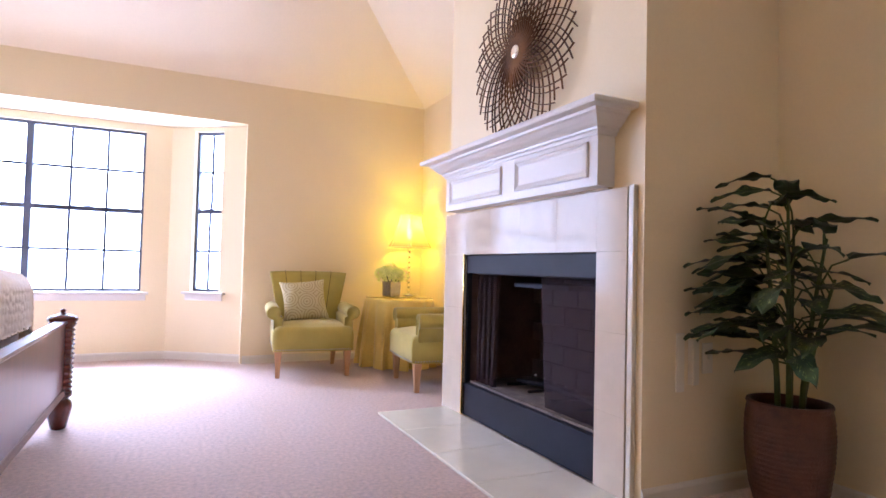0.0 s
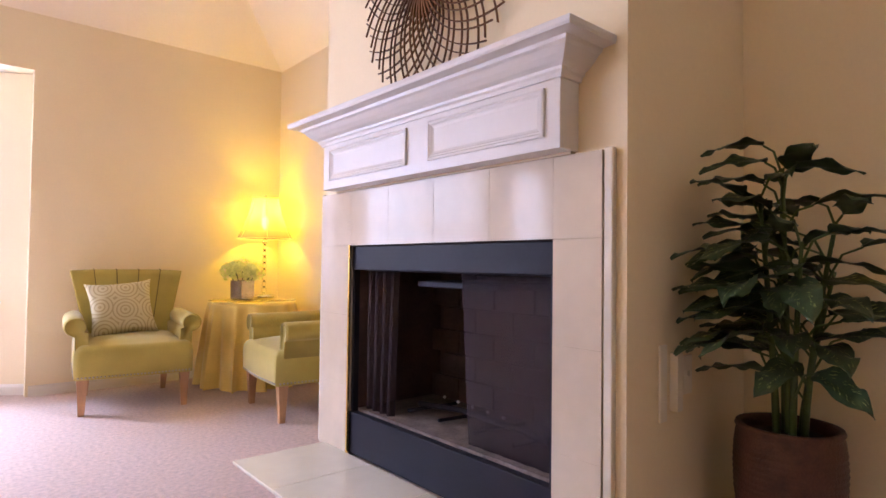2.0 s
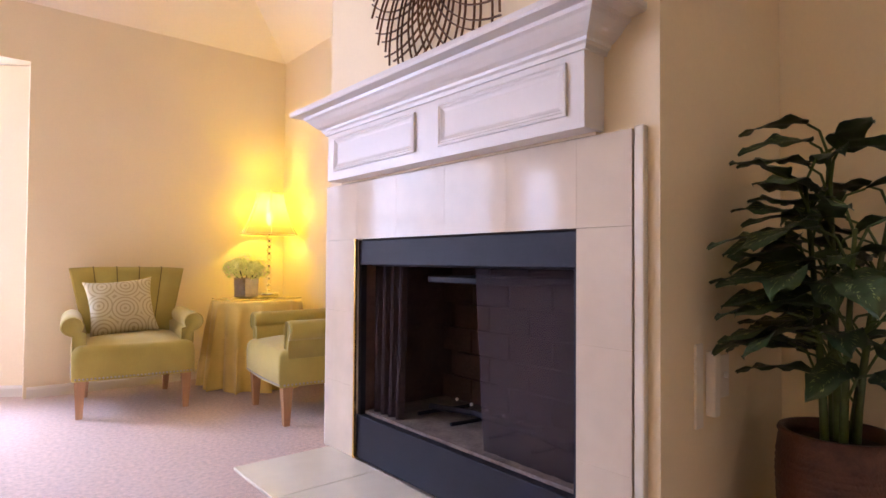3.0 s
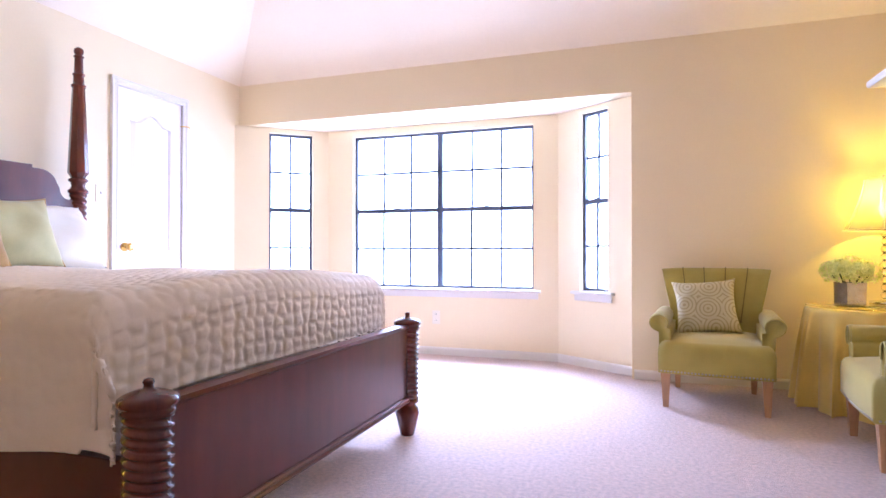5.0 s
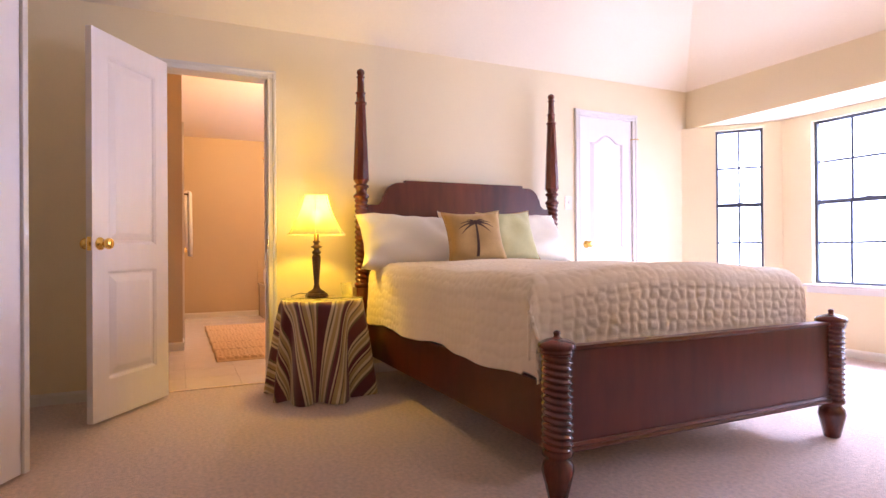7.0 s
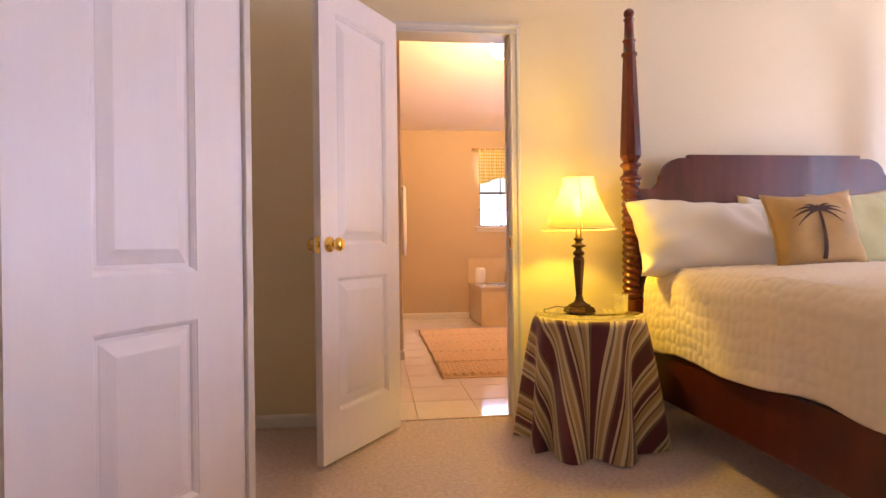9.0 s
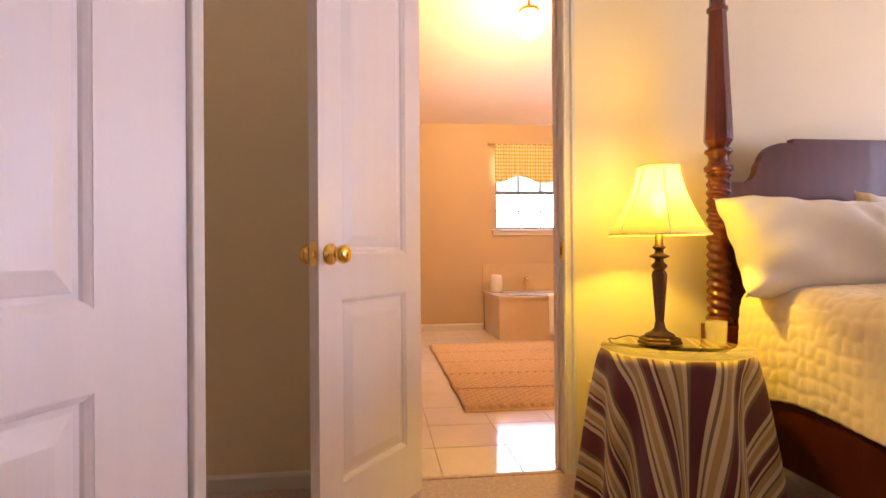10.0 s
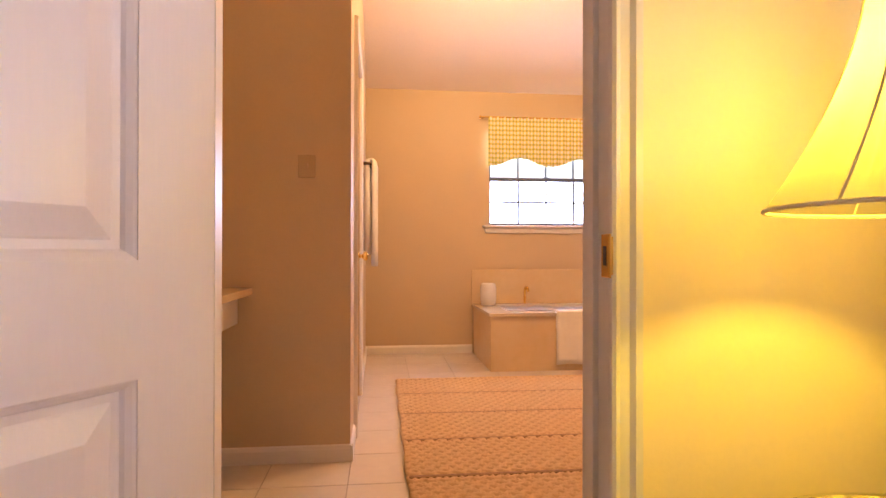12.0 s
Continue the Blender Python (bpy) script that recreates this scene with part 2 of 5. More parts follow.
LEAF = surf("dark_green_leaf", (0.050, 0.088, 0.032), 0.42, vary=0.3, scale=28, fine=160, bump=0.15, dark=(0.015, 0.032, 0.014))
VEIN = surf("pale_leaf_marking", (0.36, 0.40, 0.16), 0.45, vary=0.3, scale=40)
STEM = surf("green_stem", (0.07, 0.11, 0.03), 0.5, vary=0.25, scale=20)
WICKER = surf("red_brown_wicker", (0.105, 0.038, 0.025), 0.5, vary=0.35, scale=20, fine=150, bump=0.5, depth=0.004, dark=(0.05, 0.016, 0.012))
SOIL = surf("dark_moss", (0.03, 0.022, 0.018), 0.95, vary=0.4, scale=40, bump=0.6, depth=0.01)
HYDRANGEA = surf("green_white_petal", (0.82, 0.90, 0.33), 0.75, vary=0.25, scale=30, bump=0.1)
SILVERED = surf("silvered_vase", (0.62, 0.58, 0.52), 0.16, metal=0.85, vary=0.15, scale=20, bump=0.05)
ARTMETAL = surf("bronze_art_metal", (0.20, 0.085, 0.022), 0.40, metal=0.6, vary=0.4, scale=6, bump=0.05, dark=(0.06, 0.022, 0.010))
MIRROR = surf("small_mirror", (0.9, 0.9, 0.9), 0.04, metal=1.0, vary=0.01, bump=0)
RUG = surf("terracotta_woven_rug", (0.60, 0.395, 0.21), 0.95, vary=0.10, scale=30, fine=160, bump=0.6, depth=0.006)
RUGBAND = surf("brown_rug_band", (0.27, 0.155, 0.075), 0.95, vary=0.25, scale=60, fine=200, bump=0.8, depth=0.008)
TOWEL = surf("white_towel", (0.80, 0.74, 0.68), 0.95, vary=0.04, scale=20, fine=300, bump=0.6, depth=0.004, sheen=0.3)
CERAMIC = surf("white_ceramic", (0.78, 0.72, 0.66), 0.25, vary=0.03, scale=20, bump=0.05)

# ---- mesh helpers ----
def thing(name, label, category, m=None, group="", kind=""):
    ob = new(name)
    ob.matrix_world = m if m else Matrix()
    return tagged(ob, label, category, group, kind)


def part(name, bm, material, parent=None, label="", smooth=False):
    me = bpy.data.meshes.new(name)
    bmesh.ops.recalc_face_normals(bm, faces=bm.faces)
    for fc in bm.faces:
        fc.smooth = smooth
    bm.to_mesh(me)
    bm.free()
    me.materials.append(material)
    ob = new(name, me)
    ob.parent = parent
    if label:
        ob["label"] = label
    return ob


def structure(name, bm, material, label, category, smooth=False):
    return tagged(part(name, bm, material, None, "", smooth), label, category, "", "structure")


def box(bm, x0, x1, y0, y1, z0, z1, bevel=0.0):
    r = bmesh.ops.create_cube(bm, size=1, matrix=Matrix.Translation(((x0 + x1) / 2, (y0 + y1) / 2, (z0 + z1) / 2)) @ Matrix.Diagonal((abs(x1 - x0), abs(y1 - y0), abs(z1 - z0), 1)))
    if bevel:
        es = list({e for v in r["verts"] for e in v.link_edges})
        bmesh.ops.bevel(bm, geom=es, offset=bevel, segments=2, profile=0.5, affect="EDGES")
    return bm


def boxed(*args, bevel=0.0):
    return box(bmesh.new(), *args, bevel=bevel)


def prism(bm, pts, d0, d1, to):
    """Extrude a 2D outline from depth d0 to d1; to(u, v, d) gives the place."""
    a = [bm.verts.new(to(u, v, d0)) for u, v in pts]
    b = [bm.verts.new(to(u, v, d1)) for u, v in pts]
    bm.faces.new(a)
    bm.faces.new(b[::-1])
    for i in range(len(pts)):
        j = (i + 1) % len(pts)
        bm.faces.new((a[i], b[i], b[j], a[j]))
    return bm


def loft(bm, rings, caps=True, closed=True):
    """Join rings of places with faces."""
    vs = [[bm.verts.new(p) for p in ring] for ring in rings]
    n = len(vs[0])
    for a, b in zip(vs, vs[1:]):
        for i in range(n if closed else n - 1):
            j = (i + 1) % n
            bm.faces.new((a[i], a[j], b[j], b[i]))
    if caps:
        bm.faces.new(vs[0][::-1])
        bm.faces.new(vs[-1])
    return vs


def lathe(profile, segs=28, bm=None, at=(0, 0, 0), caps=True):
    """profile: rows of (radius, z)."""
    bm = bm or bmesh.new()
    loft(bm, [[(at[0] + r * math.cos(2 * math.pi * i / segs), at[1] + r * math.sin(2 * math.pi * i / segs), at[2] + z) for i in range(segs)] for r, z in profile], caps)
    return bm


def tube(bm, pts, r, segs=6, r1=None):
    """A round bar along places, from radius r to r1."""
    rings = []
    pts = [Vector(p) for p in pts]
    for i, p in enumerate(pts):
        d = (pts[min(i + 1, len(pts) - 1)] - pts[max(i - 1, 0)]).normalized()
        a = d.orthogonal().normalized() if i == 0 else (rings_a - d * rings_a.dot(d)).normalized()
        rings_a = a
        b = d.cross(a)
        rr = r if r1 is None else r + (r1 - r) * i / (len(pts) - 1)
        rings.append([p + rr * (math.cos(2 * math.pi * k / segs) * a + math.sin(2 * math.pi * k / segs) * b) for k in range(segs)])
    loft(bm, rings)
    return bm


def moulding(bm, outline, path_from, path_to, out):
    """Run a profile of (out, up) rows between two places."""
    a, b, o = Vector(path_from), Vector(path_to), Vector(out)
    loft(bm, [[p + o * u + Vector((0, 0, v)) for u, v in outline] for p in (a, b)])
    return bm


# ---- the room's shell ----
WX, EX, NY, SY, TOP = -2.2, 2.68, 5.72, 0.0, 2.34
BAYTOP = 1.99

# floor
bm = bmesh.new()
prism(bm, [(-2.215, -1.2), (2.95, -1.2), (2.95, 5.80), (1.12, 5.80), (0.52, 6.28), (-1.60, 6.28), (-2.215, 5.70)], -0.12, 0.0, lambda u, v, d: (u, v, d))
structure("floor", bm, CARPET, "mauve-beige cut pile carpet, softly worn", "carpet")

# hip ceiling over the bedroom
K, RISE = 0.58, 1.6
bm = bmesh.new()
lo = [(WX, SY), (EX, SY), (EX, NY), (WX, NY)]
hi = [(WX + RISE, SY + RISE), (EX - RISE, SY + RISE), (EX - RISE, NY - RISE), (WX + RISE, NY - RISE)]
A = [bm.verts.new((x, y, TOP)) for x, y in lo]
B = [bm.verts.new((x, y, TOP + K * RISE)) for x, y in hi]
A2 = [bm.verts.new((x, y, TOP + 0.14)) for x, y in lo]
B2 = [bm.verts.new((x, y, TOP + K * RISE + 0.14)) for x, y in hi]
for i in range(4):
    j = (i + 1) % 4
    bm.faces.new((A[i], A[j], B[j], B[i]))
    bm.faces.new((A2[j], A2[i], B2[i], B2[j]))
bm.faces.new(B)
bm.faces.new(B2[::-1])
structure("ceiling", bm, CEIL, "cream-painted vaulted hip ceiling with fine texture", "ceiling")
structure("ceiling_alcove", boxed(EX + 0.002, 2.95, SY, 2.30, TOP, TOP + 0.12), CEIL, "flat cream strip of ceiling over the alcove", "ceiling")

# west wall with two doorways
BD0, BD1, CD0, CD1, HEAD = 1.268, 1.912, 4.475, 5.05, 2.006
bm = bmesh.new()
for y0, y1, z0, z1 in ((-0.12, BD0 - 0.015, 0, 4.0), (BD1 + 0.015, CD0 - 0.015, 0, 4.0), (CD1 + 0.015, 5.62, 0, 4.0), (BD0 - 0.015, BD1 + 0.015, HEAD + 0.015, 4.0), (CD0 - 0.015, CD1 + 0.015, HEAD + 0.015, 4.0)):
    box(bm, -2.31, WX, y0, y1, z0, z1)
box(bm, -2.31, WX, 5.62, 5.72, 0, 4.0)
structure("wall_west", bm, WALL, "cream-painted bedroom wall behind the bed", "wall")
structure("closet_back", boxed(-2.80, -2.70, 4.2, 5.3, 0, 2.5), WALL, "plain cream wall behind the closet door", "wall")

# north wall: header over the bay, pier beside it
bm = bmesh.new()
box(bm, -2.2, 1.085, NY, 5.87, BAYTOP, 2.5)
box(bm, 1.085, 2.80, NY, 5.87, 0, 2.5)
structure("wall_north", bm, WALL, "cream wall with a wide opening to the bay", "wall")
bm = bmesh.new()
prism(bm, [(-2.2, 5.872), (1.085, 5.872), (1.085, 5.95), (0.50, 6.40), (-1.60, 6.40), (-2.2, 5.95)], BAYTOP, BAYTOP + 0.1, lambda u, v, d: (u, v, d))
structure("ceiling_bay", bm, CEIL, "flat white ceiling of the window bay", "ceiling")

# east walls and the chimney breast
structure("wall_east", boxed(EX, EX + 0.12, 3.80, NY, 0, 2.5), WALL, "cream wall of the sitting corner", "wall")
structure("wall_east_alcove", boxed(2.82, 2.94, -0.12, 2.30, 0, 2.5), WALL, "cream wall behind the potted plant", "wall")
FB0, FB1, FBT = 2.508, 3.622, 0.91
BR0, BR1, BRX = 2.283, 3.895, 2.085
bm = bmesh.new()
for y0, y1, z0, z1 in ((BR0, FB0 - 0.02, 0, FBT + 0.02), (FB1 + 0.02, BR1, 0, FBT + 0.02), (BR0, BR1, FBT + 0.02, 3.4)):
    box(bm, BRX, 2.62, y0, y1, z0, z1)
box(bm, 2.62, 2.94, BR0, BR1, 0, 3.4)
structure("wall_chimney_breast", bm, WALL, "cream-painted chimney breast up to the ceiling", "wall")

# south wall with the entry doorway and a short hall behind it
bm = bmesh.new()
for x0, x1, z0, z1 in ((-2.31, -0.42, 0, 2.5), (0.40, 2.95, 0, 2.5), (-0.42, 0.40, 2.04, 2.5)):
    box(bm, x0, x1, SY - 0.12, SY, z0, z1)
structure("wall_south", bm, WALL, "cream wall with the entry doorway", "wall")
structure("wall_wing", boxed(-0.50, -0.385, 0.002, 0.50, 0, 2.5), WALL, "short cream wing wall that carries the entry door", "wall")
bm = bmesh.new()
box(bm, -0.62, -0.50, -1.2, -0.125, 0, 2.5)
box(bm, 0.50, 0.62, -1.2, -0.125, 0, 2.5)
box(bm, -0.62, 0.62, -1.32, -1.202, 0, 2.5)
structure("wall_hall", bm, WALL, "plain cream hall walls", "wall")
structure("ceiling_hall", boxed(-0.62, 0.62, -1.32, -0.125, 2.502, 2.6), CEIL, "plain hall ceiling", "ceiling")


# ---- the bay and its windows ----
def rail_profile():
    return [(0.0, 0.0), (0.011, 0.0), (0.011, 0.050), (0.007, 0.060), (0.0, 0.066)]


def wall_with_window(name, a, b, w0, w1, z0, z1, thick, material, label):
    """A wall from a to b in plan (inside on its right-hand side going a to b), with an opening from w0 to w1 along it."""
    a, b = Vector((*a, 0)), Vector((*b, 0))
    d = (b - a).normalized()
    nrm = Vector((-d.y, d.x, 0))
    L = (b - a).length
    bm = bmesh.new()
    for u0, u1, v0, v1 in ((0, w0, 0, BAYTOP - 0.003), (w1, L, 0, BAYTOP - 0.003), (w0, w1, 0, z0), (w0, w1, z1, BAYTOP - 0.003)):
        prism(bm, [(u0, v0), (u1, v0), (u1, v1), (u0, v1)], 0, thick, lambda u, v, e: a + d * u + nrm * e + Vector((0, 0, v)))
    structure(name, bm, material, label, "wall")
    base = bmesh.new()
    moulding(base, rail_profile(), a + Vector((0, 0, 0)), b, -nrm)
    structure("baseboard", base, BASE, "cream painted baseboard with rounded top", "baseboard")
    return Matrix(((d.x, nrm.x, 0, a.x), (d.y, nrm.y, 0, a.y), (0, 0, 1, 0), (0, 0, 0, 1)))


def window(name, m, w0, w1, z0, z1, units, cols, recess, label):
    """Double-hung dark metal window: units side by side, two sashes each with a grid of panes."""
    w = tagged(new(name), label, "window", "", "structure")
    w.matrix_world = m
    y0, y1 = recess, recess + 0.045
    bm = bmesh.new()
    f = 0.022
    for u0, u1, v0, v1 in ((w0, w0 + f, z0, z1), (w1 - f, w1, z0, z1), (w0 + f, w1 - f, z0, z0 + f), (w0 + f, w1 - f, z1 - f, z1)):
        box(bm, u0, u1, y0 + 0.004, y1 - 0.003, v0, v1)
    part("window_frame", bm, BRONZEFRAME, w, "dark bronze metal frame")
    uw = (w1 - w0) / units
    for k in range(1, units):
        part("mullion", boxed(w0 + uw * k - 0.024, w0 + uw * k + 0.024, y0 - 0.006, y1, z0 + f, z1 - f, bevel=0.003), BRONZEFRAME, w)
    zm = (z0 + z1) / 2
    for k in range(units):
        a, b = w0 + uw * k + f, w0 + uw * (k + 1) - f
        part("meeting_rail", boxed(a, b, y0 - 0.004, y1 - 0.004, zm - 0.018, zm + 0.018, bevel=0.003), BRONZEFRAME, w)
        lock = lathe([(0.012, 0), (0.012, 0.008), (0.006, 0.012)], 12, at=((a + b) / 2, y0 + 0.01, zm + 0.018))
        box(lock, (a + b) / 2 - 0.03, (a + b) / 2 + 0.03, y0 + 0.002, y0 + 0.016, zm + 0.018, zm + 0.024)
        part("sash_lock", lock, BRONZEFRAME, w, "", True)
        for lo_, hi_, yy in ((z0 + f, zm - 0.018, y0 + 0.008), (zm + 0.018, z1 - f, y0 + 0.026)):
            cw, ch = (b - a) / cols, (hi_ - lo_) / 2
            for c in range(1, cols):
                part("muntin", boxed(a + cw * c - 0.009, a + cw * c + 0.009, yy, yy + 0.012, lo_, hi_), BRONZEFRAME, w)
            part("muntin", boxed(a, b, yy + 0.001, yy + 0.011, lo_ + ch - 0.009, lo_ + ch + 0.009), BRONZEFRAME, w)
            for c in range(cols):
                for r in range(2):
                    p = part("pane", boxed(a + cw * c, a + cw * (c + 1), yy + 0.0135, yy + 0.0165, lo_ + ch * r, lo_ + ch * (r + 1)), GLASS, w)
                    p.visible_shadow = False
    sill = bmesh.new()
    box(sill, w0 - 0.06, w1 + 0.06, -0.045, recess, z0 - 0.024, z0 - 0.002, bevel=0.006)
    box(sill, w0 - 0.04, w1 + 0.04, -0.018, -0.001, z0 - 0.075, z0 - 0.025, bevel=0.004)
    part("window_sill", sill, TRIM, w, "white painted stool and apron")
    return w


MY = 6.185
m = wall_with_window("wall_bay_middle", (-1.575, MY), (0.52, MY), 0.255, 1.895, 0.57, 1.925, 0.14, WALL, "cream wall under the main bay window")
window("window_1", m, 0.255, 1.895, 0.57, 1.925, 2, 3, 0.04, "wide dark-framed twin window with overcast daylight")
m = wall_with_window("wall_bay_east", (0.52, MY), (1.10, 5.80), 0.215, 0.475, 0.58, 1.95, 0.14, WALL, "angled cream wall of the bay")
window("window_2", m, 0.215, 0.475, 0.58, 1.95, 1, 2, 0.04, "narrow dark-framed bay window")
m = wall_with_window("wall_bay_west", (-2.2, 5.66), (-1.575, MY), 0.290, 0.672, 0.575, 1.945, 0.14, WALL, "angled cream wall of the bay")
window("window_3", m, 0.290, 0.672, 0.575, 1.945, 1, 2, 0.04, "narrow dark-framed bay window beside the closet")

# the view outside
bm = bmesh.new()
prism(bm, [(-9.0, -0.5), (8.0, -0.5), (8.0, 6.5), (-9.0, 6.5)], 0, 0.05, lambda u, v, d: (u, 9.8 + d, v))
structure("backdrop", bm, BEYOND, "pale overcast sky with washed-out foliage", "sky")
bm = bmesh.new()
prism(bm, [(-0.5, -0.5), (6.5, -0.5), (6.5, 4.5), (-0.5, 4.5)], 0, 0.05, lambda u, v, d: (-7.6 - d, u, v))
structure("backdrop_west", bm, BEYOND, "pale overcast sky with washed-out foliage", "sky")
structure("ground", boxed(-60, 60, -60, 60, -0.7, -0.5), surf("pale_lawn", (0.10, 0.14, 0.05), 0.9, vary=0.3, scale=0.5), "dull green lawn outside the house", "lawn")

# baseboards of the bedroom
bm = bmesh.new()
moulding(bm, rail_profile(), (WX, 0.01, 0), (WX, BD0 - 0.06, 0), (1, 0, 0))
moulding(bm, rail_profile(), (WX, BD1 + 0.06, 0), (WX, CD0 - 0.06, 0), (1, 0, 0))
moulding(bm, rail_profile(), (WX, CD1 + 0.06, 0), (WX, 5.62, 0), (1, 0, 0))
structure("baseboard_west", bm, BASE, "cream painted baseboard with rounded top", "baseboard")
bm = bmesh.new()
moulding(bm, rail_profile(), (1.10, NY, 0), (EX, NY, 0), (0, -1, 0))
moulding(bm, rail_profile(), (EX, NY - 0.014, 0), (EX, 3.90, 0), (-1, 0, 0))
structure("baseboard_north", bm, BASE, "cream painted baseboard with rounded top", "baseboard")
bm = bmesh.new()
moulding(bm, rail_profile(), (BRX, BR0, 0), (2.82, BR0, 0), (0, -1, 0))
moulding(bm, rail_profile(), (2.82, BR0 - 0.014, 0), (2.82, SY, 0), (-1, 0, 0))
structure("baseboard_alcove", bm, BASE, "cream painted baseboard in the alcove", "baseboard")


# ---- doors ----
def casing(name, y0, y1, top, x, out, label, lined=True):
    """White door casing round an opening in a wall that faces out along x."""
    c = tagged(new(name), label, "door frame", "", "structure")
    prof = [(0.0, 0.0), (0.012, 0.0), (0.016, 0.006), (0.012, 0.014), (0.012, 0.030), (0.019, 0.038), (0.019, 0.050), (0.0, 0.056)]
    for s, yy in ((-1, y0), (1, y1)):
        bm = bmesh.new()
        prism(bm, [(yy + s * v, x + out * u) for u, v in prof], 0, top + 0.056, lambda u, v, d: (v, u, d))
        part("side_casing", bm, TRIM, c)
    bm = bmesh.new()
    prism(bm, [(top + v, x + out * (u + 0.001)) for u, v in prof], y0 - 0.056, y1 + 0.056, lambda u, v, d: (v, d, u))
    part("head_casing", bm, TRIM, c)
    if not lined:
        return c
    bm = bmesh.new()
    a, b = (x - 0.001, x - 0.113) if out > 0 else (x + 0.001, x + 0.113)
    a, b = min(a, b), max(a, b)
    box(bm, a, b, y0 - 0.015, y0, 0, top)
    box(bm, a, b, y1, y1 + 0.015, 0, top)
    box(bm, a, b, y0 - 0.015, y1 + 0.015, top, top + 0.015)
    mid = (a + b) / 2
    box(bm, mid - 0.02, mid + 0.012, y0, y0 + 0.01, 0, top)
    box(bm, mid - 0.02, mid + 0.012, y1 - 0.01, y1, 0, top)
    part("jamb", bm, TRIM, c)
    return c


def arch(u0, u1, v0, v1, rise):
    """Panel outline, with a cambered head where rise is given."""
    pts = [(u0, v0), (u1, v0), (u1, v1 - rise)]
    if rise:
        n, s = 14, (u1 - u0)
        for i in range(1, n):
            t = i / n
            k = 0.5 - 0.5 * math.cos(2 * math.pi * min(max((t - 0.12) / 0.76, 0), 1))
            pts.append((u1 - s * t, v1 - rise + rise * k ** 0.7))
    pts.append((u0, v1 - rise))
    return pts


def inset(pts, d):
    cx, cy = sum(p[0] for p in pts) / len(pts), sum(p[1] for p in pts) / len(pts)
    hw = (max(p[0] for p in pts) - min(p[0] for p in pts)) / 2
    hh = (max(p[1] for p in pts) - min(p[1] for p in pts)) / 2
    return [(cx + (u - cx) * (1 - d / hw), cy + (v - cy) * (1 - d / hh)) for u, v in pts]


def panel_door(parent, w, h, stile, rails, rise, thick=0.035):
    """A moulded two-panel leaf: u from 0 to w, its face towards -y. rails: bottom, mid low, mid high, top."""
    to = lambda u, v, d: (u, d, v)
    bm = bmesh.new()
    box(bm, 0, w, 0.0155, thick - 0.0155, 0, h)
    spans = [(rails[0], rails[1], 0.0), (rails[2], rails[3], rise)]
    for f0, f1 in ((0.0, 0.0155), (thick - 0.0155, thick)):
        for u0, u1 in ((0, stile), (w - stile, w)):
            prism(bm, [(u0, 0), (u1, 0), (u1, h), (u0, h)], f0, f1, to)
        prism(bm, [(stile, 0), (w - stile, 0), (w - stile, rails[0]), (stile, rails[0])], f0, f1, to)
        prism(bm, [(stile, rails[1]), (w - stile, rails[1]), (w - stile, rails[2]), (stile, rails[2])], f0, f1, to)
        head = arch(stile, w - stile, rails[2], rails[3], rise)[2:]
        prism(bm, [(w - stile, h), (stile, h)] + [(stile, rails[3] - rise)] + head[::-1][1:], f0, f1, to)
    leaf = part("leaf", bm, DOOR, parent)
    for v0, v1, r in spans:
        out = arch(stile, w - stile, v0, v1, r)
        for s in (0, 1):
            bm = bmesh.new()
            rows = [(0.0, 0.0153), (0.0, 0.0020), (0.004, 0.0040), (0.010, 0.0090), (0.013, 0.0148), (0.023, 0.0148), (0.026, 0.0130), (0.056, 0.0030), (0.059, 0.0022)]
            loft(bm, [[(u, (dep if s == 0 else thick - dep), v) for u, v in inset(out, ins)] for ins, dep in rows])
            part("panel", bm, DOOR, parent)
    return leaf


def knob(parent, u, v, y, side):
    """A round brass knob with its rose; side -1 stands out towards -y."""
    prof = [(0.033, 0.0), (0.033, 0.004), (0.028, 0.010), (0.013, 0.013), (0.012, 0.028), (0.017, 0.032), (0.027, 0.042), (0.029, 0.052), (0.026, 0.060), (0.020, 0.064), (0.010, 0.066)]
    bm = lathe(prof, 28)
    bm.transform(Matrix.Translation((u, y, v)) @ Matrix.Rotation(radians(90 if side < 0 else -90), 4, "X"))
    part("door_knob", bm, BRASS, parent, "polished brass knob", True)


# bathroom door, standing open into the bedroom
casing("door_frame_bath", BD0, BD1, HEAD, WX, 1, "white moulded casing round the bathroom doorway")
casing("door_frame_bath_inner", BD0, BD1, HEAD, -2.31, -1, "white moulded casing on the bathroom side", False)
ang = math.degrees(math.atan2(0.985 - 1.318, -1.605 + 2.095))
d1 = tagged(new("door_1"), "white two-panel door standing open with a brass knob", "door", "", "structure")
d1.matrix_world = Matrix.Translation((-2.095, 1.318, 0.012)) @ Matrix.Rotation(radians(ang), 4, "Z") @ Matrix.Diagonal((1, -1, 1, 1))
panel_door(d1, 0.592, 1.990, 0.108, (0.20, 0.76, 0.90, 1.87), 0.0)
knob(d1, 0.540, 0.90, 0.0, -1)
knob(d1, 0.540, 0.90, 0.035, 1)
bm = boxed(0.5915, 0.5935, 0.006, 0.029, 0.865, 0.935)
part("latch_plate", bm, BRASS, d1, "brass latch plate")
bm = boxed(0.5935, 0.602, 0.011, 0.024, 0.89, 0.91, bevel=0.003)
part("latch_bolt", bm, BRASS, d1)
bm = boxed(-2.225, -2.188, BD1 - 0.0035, BD1 - 0.0005, 0.88, 0.952, bevel=0.0012)
